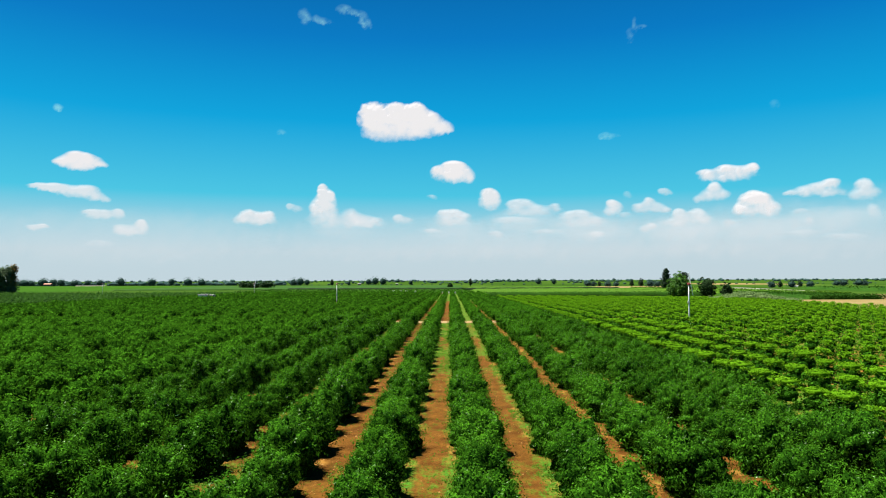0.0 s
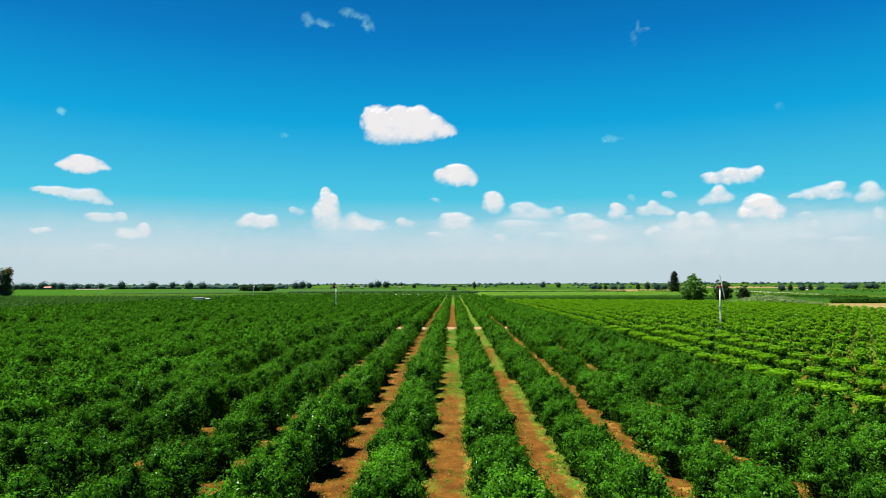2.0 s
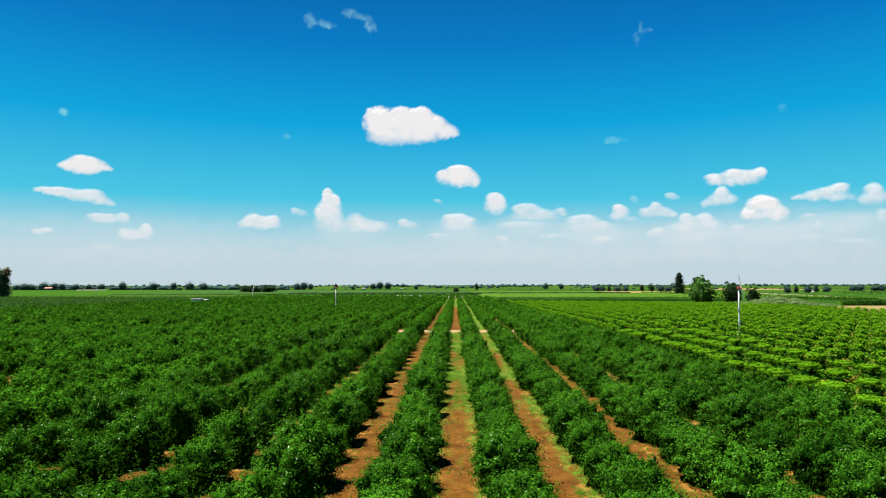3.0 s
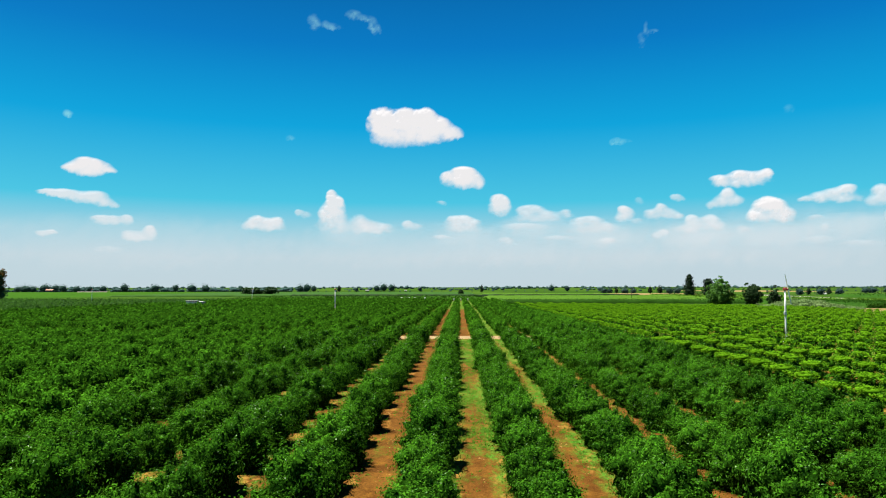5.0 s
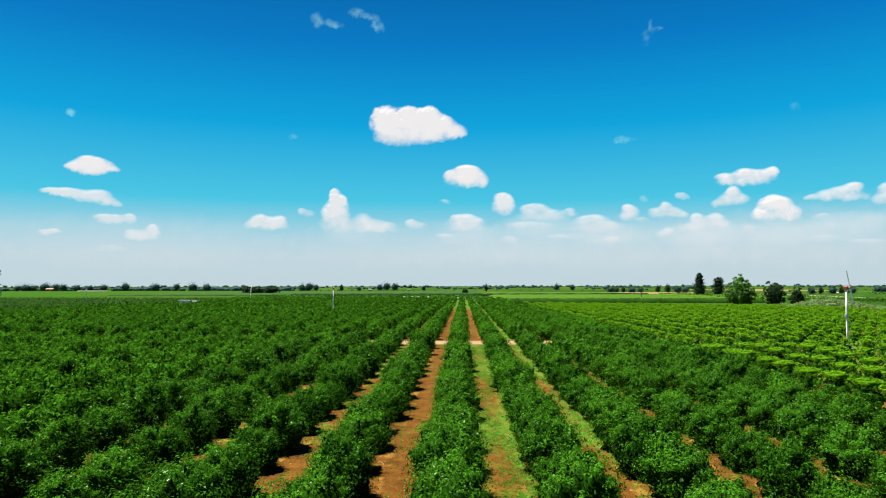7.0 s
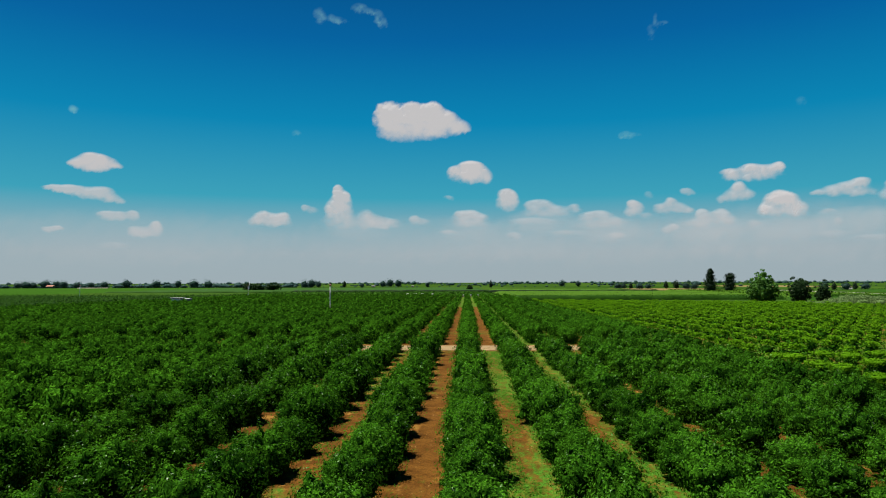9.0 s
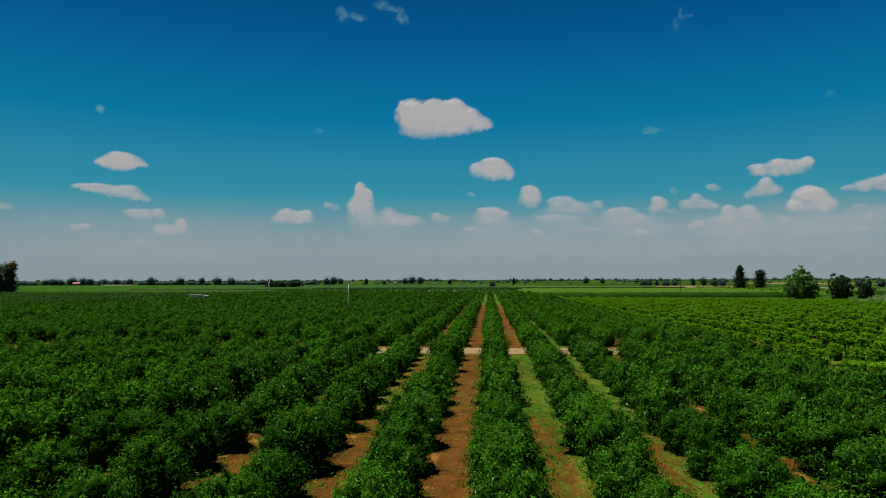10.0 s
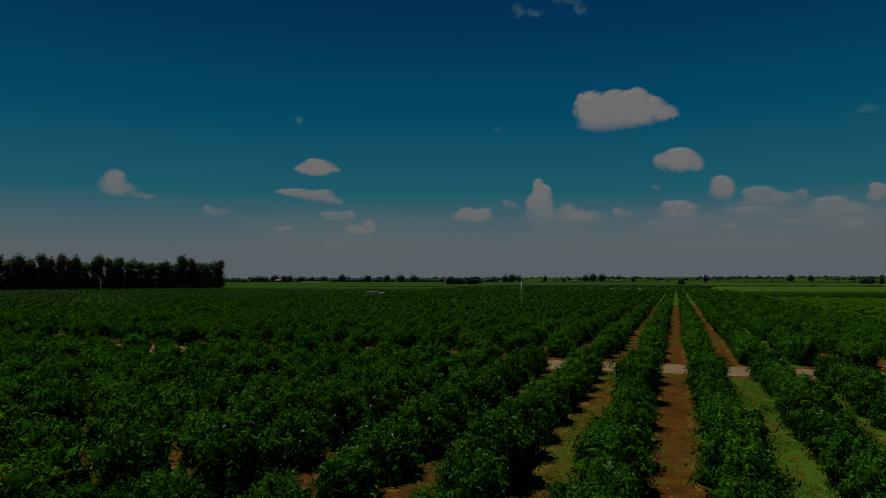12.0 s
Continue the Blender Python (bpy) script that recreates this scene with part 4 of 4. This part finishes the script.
def cloud(az, el, thick, puffs, wisp=False, veil=False):
    """A cloud at a bearing and height in degrees as seen from the orchard, swelling over its puffs: rows of x, y and half sizes in degrees."""
    global cloud_count
    cloud_count += 1
    seed = cloud_count * 3.7
    far = CLOUD_FAR + 8.0 * cloud_count
    metre = radians(1.0) * far
    thick = thick * (1.25 if wisp else 1.0)
    p = np.array(puffs)
    grow = 1.7 if wisp else 1.25
    x0, x1 = (p[:, 0] - p[:, 2] * grow).min() - 0.15, (p[:, 0] + p[:, 2] * grow).max() + 0.15
    y0, y1 = (p[:, 1] - p[:, 3] * grow).min() - 0.25, (p[:, 1] + p[:, 3] * grow).max() + 0.15
    step = 0.5 if veil else 0.1 if wisp or x1 - x0 > 3 else 0.085
    nx, nz = int((x1 - x0) / step) + 2, int((y1 - y0) / step) + 2
    gu, gv = np.meshgrid(np.linspace(x0, x1, nx), np.linspace(y0, y1, nz), indexing="ij")
    rough = np.array([noise.fractal(Vector((x * 1.3, y * 1.5, seed)), 0.6, 2.1, 5) for x, y in zip(gu.ravel(), gv.ravel())]).reshape(gu.shape)
    curl = np.array([noise.noise(Vector((x * 1.5 + 40, y * 1.7, seed))) for x, y in zip(gu.ravel(), gv.ravel())]).reshape(gu.shape)
    bend = 0.14 if wisp else 0.12
    px, py = gu + curl * bend, gv + rough * bend
    q = [1 - ((px - x) / rx) ** 2 / 1.4 - ((py - y) / ry) ** 2 / 1.4 for x, y, rx, ry in puffs]
    sharp = 1.8
    body = np.log(sum(np.exp(sharp * np.maximum(v, -6)) for v in q)) / sharp
    floor, top = (p[:, 1] - p[:, 3]).min(), (p[:, 1] + p[:, 3]).max()
    lift = np.clip((gv - floor) / (top - floor), 0, 1)
    if veil:
        d = body * 0.75 + rough * 0.22
    elif wisp:
        d = (body + rough * 0.8 + 0.12) / 3.0
    else:
        d = (body + 0.02 + rough * (0.16 + 0.3 * lift)) / ((2.1 - 1.35 * lift) * (1.0 if thick > 0.97 else 1.1))
    rim = np.minimum(np.minimum(gu - x0, x1 - gu), np.minimum(gv - y0, y1 - gv))
    d = np.where(rim < 1e-6, -1.0, np.clip(d, -1.0, 2.5))
    deep = np.sqrt(np.clip(body * 0.7 + rough * 0.45, 0, 1.5)) * float(np.sqrt((p[:, 2] * p[:, 3]).max()))
    v = np.stack([gu * metre, -deep * metre * (0.1 if veil else 0.9), gv * metre], -1).reshape(-1, 3)
    i, j = np.meshgrid(np.arange(nx - 1), np.arange(nz - 1), indexing="ij")
    k = (i * nz + j).ravel()
    quads = np.stack([k, k + nz, k + nz + 1, k + 1], -1)
    quads = quads[d.ravel()[quads].max(1) > -0.3]
    used, quads = np.unique(quads, return_inverse=True)
    quads = quads.reshape(-1, 4)
    me = mesh_of("cloud", v[used], quads, wisp_white if wisp else cloud_white, None, np.ones(len(quads), bool))
    me.attributes.new("depth", "FLOAT", "POINT").data.foreach_set("value", d.ravel()[used].astype(np.float32))
    me.attributes.new("thick", "FLOAT", "POINT").data.foreach_set("value", np.full(len(used), thick, np.float32))
    ob = new("cloud", me)
    a, e = radians(az), radians(el)
    ob.matrix_basis = Matrix.Translation((-5 + far * math.sin(a) * math.cos(e), 45 + far * math.cos(a) * math.cos(e), 10 + far * math.sin(e))) @ pose(0, 0, 0, el, 0, -az)
    return tagged(ob, "faint wisp of white cloud" if wisp else "white heaped cloud with a flat base" if thick > 0.6 else "thin hazy white cloud low over the horizon", "cloud", "clouds")


for az, el, w, h, thick in ((12.0, 3.4, 24.0, 3.4, 0.20), (26.0, 3.6, 20.0, 3.6, 0.20), (-3.0, 3.4, 22.0, 3.2, 0.18), (-26.0, 3.4, 20.0, 3.4, 0.18)):
    cloud(az, el, thick, [(0, 0, w * 0.62, h * 0.62)], veil=True)
cloud(-3.51, 13.07, 1.00, [(-3.06, 0.86, 0.85, 0.76), (-3.29, -0.05, 0.75, 0.85), (-2.10, -0.03, 1.22, 1.23), (-1.15, 0.68, 1.04, 0.85), (-1.62, -0.80, 1.60, 0.66), (0.04, 0.01, 1.23, 1.04), (0.66, 0.88, 0.76, 0.76), (0.53, -0.58, 1.61, 0.62), (1.72, 0.34, 0.95, 0.66), (1.96, -0.30, 1.33, 0.66), (2.92, -0.39, 0.66, 0.43), (3.40, -0.62, 0.43, 0.24)])
cloud(0.27, 8.94, 1.00, [(0.01, 0.59, 0.95, 0.43), (-0.60, 0.03, 1.04, 0.47), (0.59, -0.02, 1.04, 0.62), (1.45, -0.40, 0.43, 0.47), (-0.13, -0.40, 1.23, 0.38), (-1.32, 0.21, 0.43, 0.33)])
cloud(-29.18, 8.79, 1.00, [(-0.06, 0.29, 0.80, 0.50), (0.69, 0.15, 0.89, 0.46), (-0.78, 0.03, 0.58, 0.37), (-1.32, -0.06, 0.39, 0.21), (1.52, -0.08, 0.53, 0.21), (-0.04, -0.32, 1.10, 0.29)])
cloud(-29.24, 6.55, 0.80, [(-2.45, 0.30, 0.70, 0.24), (-1.39, 0.29, 0.78, 0.33), (-0.30, 0.04, 0.95, 0.42), (0.81, 0.11, 0.82, 0.46), (1.38, -0.28, 0.60, 0.30), (1.95, -0.46, 0.45, 0.21)])
cloud(-27.31, 5.03, 0.65, [(-0.90, 0.09, 0.60, 0.25), (0.04, 0.04, 0.68, 0.30), (1.00, 0.09, 0.39, 0.34), (-0.14, -0.22, 1.13, 0.25)])
cloud(-25.31, 3.98, 0.70, [(-0.98, -0.07, 0.46, 0.34), (-0.20, -0.08, 0.70, 0.34), (0.58, 0.37, 0.40, 0.35), (0.79, 0.08, 0.36, 0.39), (-0.19, -0.30, 1.09, 0.22)])
cloud(-31.67, 3.86, 0.60, [(-0.02, 0.03, 0.63, 0.24), (-0.37, -0.07, 0.28, 0.16), (0.40, 0.04, 0.28, 0.20)])
cloud(-16.14, 5.04, 0.85, [(-0.55, 0.23, 0.70, 0.46), (-1.07, -0.14, 0.61, 0.32), (0.47, 0.03, 0.71, 0.41), (1.13, 0.18, 0.53, 0.41), (0.03, -0.30, 1.59, 0.27)])
cloud(-13.06, 5.95, 0.50, [(-0.30, 0.13, 0.36, 0.23), (0.30, -0.13, 0.45, 0.28)])
cloud(-9.47, 5.84, 0.90, [(-1.25, 1.65, 0.37, 0.47), (-1.01, 1.10, 0.55, 0.56), (-1.46, 0.39, 0.64, 0.65), (-0.55, 1.11, 0.32, 0.33), (-0.77, 0.04, 0.83, 0.84), (-1.92, -0.08, 0.41, 0.65), (-0.99, -0.90, 1.38, 0.56), (1.10, -0.50, 0.65, 0.61), (1.81, -0.77, 0.93, 0.42), (2.98, -0.85, 0.85, 0.28), (2.04, -1.19, 1.87, 0.33)])
cloud(-4.06, 5.02, 0.60, [(-0.31, 0.12, 0.43, 0.33), (0.31, -0.12, 0.66, 0.33)])
cloud(-1.52, 6.95, 0.40, [(0.00, 0.00, 0.47, 0.19)])
cloud(0.27, 5.24, 0.75, [(-0.83, 0.14, 0.66, 0.47), (0.12, 0.24, 0.66, 0.43), (0.83, 0.05, 0.66, 0.33), (-0.12, -0.43, 1.71, 0.38)])
cloud(-1.51, 4.06, 0.45, [(0.00, 0.00, 0.85, 0.19)])
cloud(3.43, 6.66, 0.90, [(-0.05, 0.37, 0.66, 0.57), (-0.33, 0.04, 0.52, 0.57), (0.43, 0.03, 0.57, 0.57), (-0.05, -0.44, 0.76, 0.38)])
cloud(6.89, 5.98, 0.65, [(-1.53, 0.18, 0.66, 0.42), (-0.68, 0.31, 0.84, 0.42), (0.35, -0.08, 0.93, 0.33), (1.98, -0.01, 0.55, 0.33), (-0.12, -0.40, 2.10, 0.33)])
cloud(11.05, 4.96, 0.60, [(-1.03, 0.24, 0.83, 0.37), (-0.11, 0.32, 0.91, 0.42), (1.02, -0.17, 0.72, 0.37), (0.11, -0.38, 2.05, 0.37)])
cloud(5.36, 4.89, 0.40, [(0.00, 0.00, 1.88, 0.33)])
cloud(3.95, 3.72, 0.40, [(0.00, 0.00, 0.66, 0.33)])
cloud(8.17, 3.92, 0.35, [(0.00, 0.00, 1.39, 0.23)])
cloud(12.29, 3.63, 0.45, [(0.00, 0.00, 0.72, 0.28)])
cloud(13.58, 5.76, 0.85, [(-0.15, 0.29, 0.45, 0.41), (0.30, 0.01, 0.53, 0.46), (-0.15, -0.30, 0.63, 0.32)])
cloud(14.55, 5.20, 0.35, [(0.00, 0.00, 0.53, 0.23)])
cloud(16.67, 5.75, 0.75, [(-0.27, 0.40, 0.43, 0.41), (-1.02, 0.06, 0.61, 0.32), (0.29, 0.02, 0.69, 0.36), (1.15, -0.19, 0.38, 0.23), (-0.15, -0.28, 1.30, 0.23)])
cloud(17.75, 6.93, 0.50, [(-0.21, 0.12, 0.43, 0.23), (0.21, -0.12, 0.38, 0.22)])
cloud(14.78, 6.79, 0.22, [(0.00, 0.00, 0.40, 0.32)])
cloud(20.00, 4.75, 0.65, [(-1.24, 0.47, 0.42, 0.36), (0.14, 0.38, 0.58, 0.40), (-0.49, 0.09, 1.05, 0.40), (0.76, -0.17, 0.58, 0.35), (-1.55, -0.33, 1.27, 0.36), (2.39, -0.44, 0.56, 0.31)])
cloud(16.36, 4.13, 0.50, [(-0.28, -0.11, 0.44, 0.27), (0.28, 0.11, 0.39, 0.23)])
cloud(22.40, 8.22, 0.95, [(-1.59, 0.10, 0.58, 0.27), (-0.15, 0.23, 0.73, 0.39), (1.05, 0.07, 0.79, 0.39), (1.84, 0.23, 0.43, 0.39), (0.24, -0.36, 1.68, 0.35), (-1.39, -0.27, 0.57, 0.26)])
cloud(21.21, 6.61, 0.85, [(0.19, 0.50, 0.49, 0.44), (-0.14, -0.06, 0.74, 0.44), (0.80, -0.10, 0.57, 0.39), (-0.85, -0.34, 0.50, 0.27)])
cloud(24.32, 5.60, 1.00, [(-0.12, 0.59, 0.70, 0.52), (-0.71, 0.27, 0.55, 0.52), (0.66, 0.21, 0.69, 0.60), (1.23, -0.33, 0.54, 0.43), (-1.12, -0.23, 0.40, 0.39), (0.06, -0.50, 1.48, 0.39)])
cloud(28.30, 6.55, 0.85, [(1.17, 0.37, 0.64, 0.37), (0.27, 0.14, 0.72, 0.37), (-0.65, -0.05, 0.66, 0.33), (-1.59, -0.16, 0.45, 0.21), (0.80, -0.30, 1.43, 0.29)])
cloud(31.53, 6.24, 0.75, [(-0.06, 0.42, 0.55, 0.48), (0.37, -0.17, 0.74, 0.40), (-0.31, -0.25, 0.69, 0.40)])
cloud(27.43, 4.97, 0.40, [(0.00, 0.00, 0.59, 0.21)])
cloud(27.98, 4.23, 0.35, [(0.00, 0.00, 0.33, 0.29)])
cloud(27.59, 3.29, 0.30, [(0.00, 0.00, 1.11, 0.33)])
cloud(32.04, 4.74, 0.45, [(0.00, 0.00, 0.47, 0.56)])
cloud(30.11, 3.00, 0.25, [(0.00, 0.00, 1.40, 0.24)])
cloud(-27.59, 2.77, 0.22, [(0.00, 0.00, 0.98, 0.25)])
cloud(-43.53, 6.75, 0.85, [(-0.61, 0.64, 0.72, 0.70), (-0.93, 0.08, 0.88, 0.61), (0.07, -0.14, 0.88, 0.48), (1.47, -0.58, 0.80, 0.26)])
cloud(-37.12, 5.26, 0.55, [(-0.29, -0.07, 0.64, 0.26), (0.71, -0.12, 0.72, 0.26), (-0.41, 0.19, 0.28, 0.22)])
# hazy banks that join the low clouds
for az, el, half, thick in ((6.3, 4.9, 3.2, 0.30), (11.9, 4.1, 3.4, 0.34), (19.3, 4.0, 3.8, 0.36), (24.6, 3.9, 3.0, 0.34), (29.4, 4.3, 3.4, 0.34), (-9.0, 4.4, 2.6, 0.22), (0.4, 4.2, 2.4, 0.22)):
    cloud(az, el, thick, [(0, 0, half, 1.0)], veil=True)
# wisps
cloud(-12.16, 21.11, 0.35, [(-0.12, 0.12, 0.41, 0.56), (0.12, -0.12, 0.27, 0.28)], wisp=True)
cloud(-11.16, 21.03, 0.35, [(0.19, -0.05, 0.73, 0.23), (-0.19, 0.05, 0.32, 0.28)], wisp=True)
cloud(-7.81, 21.42, 0.45, [(-1.11, 0.51, 0.60, 0.33), (-0.16, 0.26, 0.61, 0.24), (0.46, -0.18, 0.37, 0.38), (0.80, -0.59, 0.33, 0.33)], wisp=True)
cloud(15.62, 19.79, 0.30, [(-0.42, -0.39, 0.31, 0.46), (-0.06, 0.24, 0.18, 0.55), (0.48, 0.15, 0.39, 0.14)], wisp=True)
cloud(-30.49, 12.59, 0.60, [(0.07, -0.05, 0.39, 0.29), (-0.07, 0.05, 0.21, 0.25)], wisp=True)
cloud(-14.12, 12.07, 0.30, [(0.00, 0.00, 0.36, 0.23)], wisp=True)
cloud(13.21, 11.72, 0.42, [(0.18, -0.08, 0.71, 0.23), (-0.18, 0.08, 0.31, 0.18)], wisp=True)
cloud(25.87, 13.09, 0.20, [(0.00, 0.00, 0.42, 0.34)], wisp=True)

# ---- weeds in the aisles ----
g = np.random.default_rng(77)
vs, n = [], 0
for aisle, count, half in ((0, 6400, 1.35), (1, 2600, 1.3), (-1, 900, 1.5), (-2, 2200, 1.5), (2, 700, 1.4)):
    x = FIRST + ROW * aisle - ROW / 2 + g.uniform(-half, half, count)
    if aisle != 0:
        x = FIRST + ROW * aisle - ROW / 2 + g.choice([-1, 1], count) * g.uniform(0.6, 1.4, count)
    y = 30 + 142 * g.random(count)
    keep = np.array([noise.noise(Vector((a * 0.5, b * 0.16, 3.0))) > (-0.05 if aisle == 0 else 0.05) for a, b in zip(x, y)])
    if aisle == 0:
        keep &= (y > 84) | (g.random(count) < 0.12)
    for a, b in zip(x[keep], y[keep]):
        for _ in range(4):
            an, ln = g.uniform(0, 6.28), g.uniform(0.10, 0.26)
            px, py = a + g.uniform(-0.12, 0.12), b + g.uniform(-0.12, 0.12)
            c, s = math.cos(an), math.sin(an)
            vs.append([(px - s * 0.035, py + c * 0.035, 0.0), (px + s * 0.035, py - c * 0.035, 0.0), (px + c * ln * 0.8, py + s * ln * 0.8, ln * 0.4)])
vs = np.array(vs).reshape(-1, 3)
tagged(new("weeds", mesh_of("weeds", vs, np.arange(len(vs)).reshape(-1, 3), grass_leaf)), "low bright green weeds on the aisle soil", "weeds", kind="stuff")

# clods and pale stones on the bare soil
k = Kit("dry_clod")
tone = k.mix(k.pos.outputs["Random Per Island"], TAN, (0.17, 0.10, 0.036))
clod_soil = k.done(k.surface(tone, 0.95, spec=0.02))
vs, fs = [], []
for aisle, count in ((-2, 700), (-1, 1300), (0, 900), (1, 1100), (2, 700)):
    mid = FIRST + ROW * aisle - ROW / 2
    for _ in range(count):
        y = 26 + 130 * g.random() ** 1.2
        side = g.uniform(-1.6, 1.6)
        if noise.noise(Vector((side * 0.8 + aisle * 7, y * 0.25, 8.0))) < -0.12:
            continue
        r = 0.03 + 0.075 * g.random() ** 2.5
        turn = g.uniform(0, 6.28)
        ring = [(mid + side + r * g.uniform(0.7, 1.3) * math.cos(turn + a), y + r * g.uniform(0.7, 1.3) * math.sin(turn + a), -0.01) for a in (0, 1.57, 3.14, 4.71)]
        n = len(vs)
        vs += ring + [(mid + side + r * g.uniform(-0.3, 0.3), y + r * g.uniform(-0.3, 0.3), r * g.uniform(0.5, 0.9))]
        fs += [(n + i, n + (i + 1) % 4, n + 4) for i in range(4)]
tagged(new("clods", mesh_of("clods", vs, fs, clod_soil)), "pale tan soil clods and stones scattered along the aisles", "soil clods", kind="stuff")
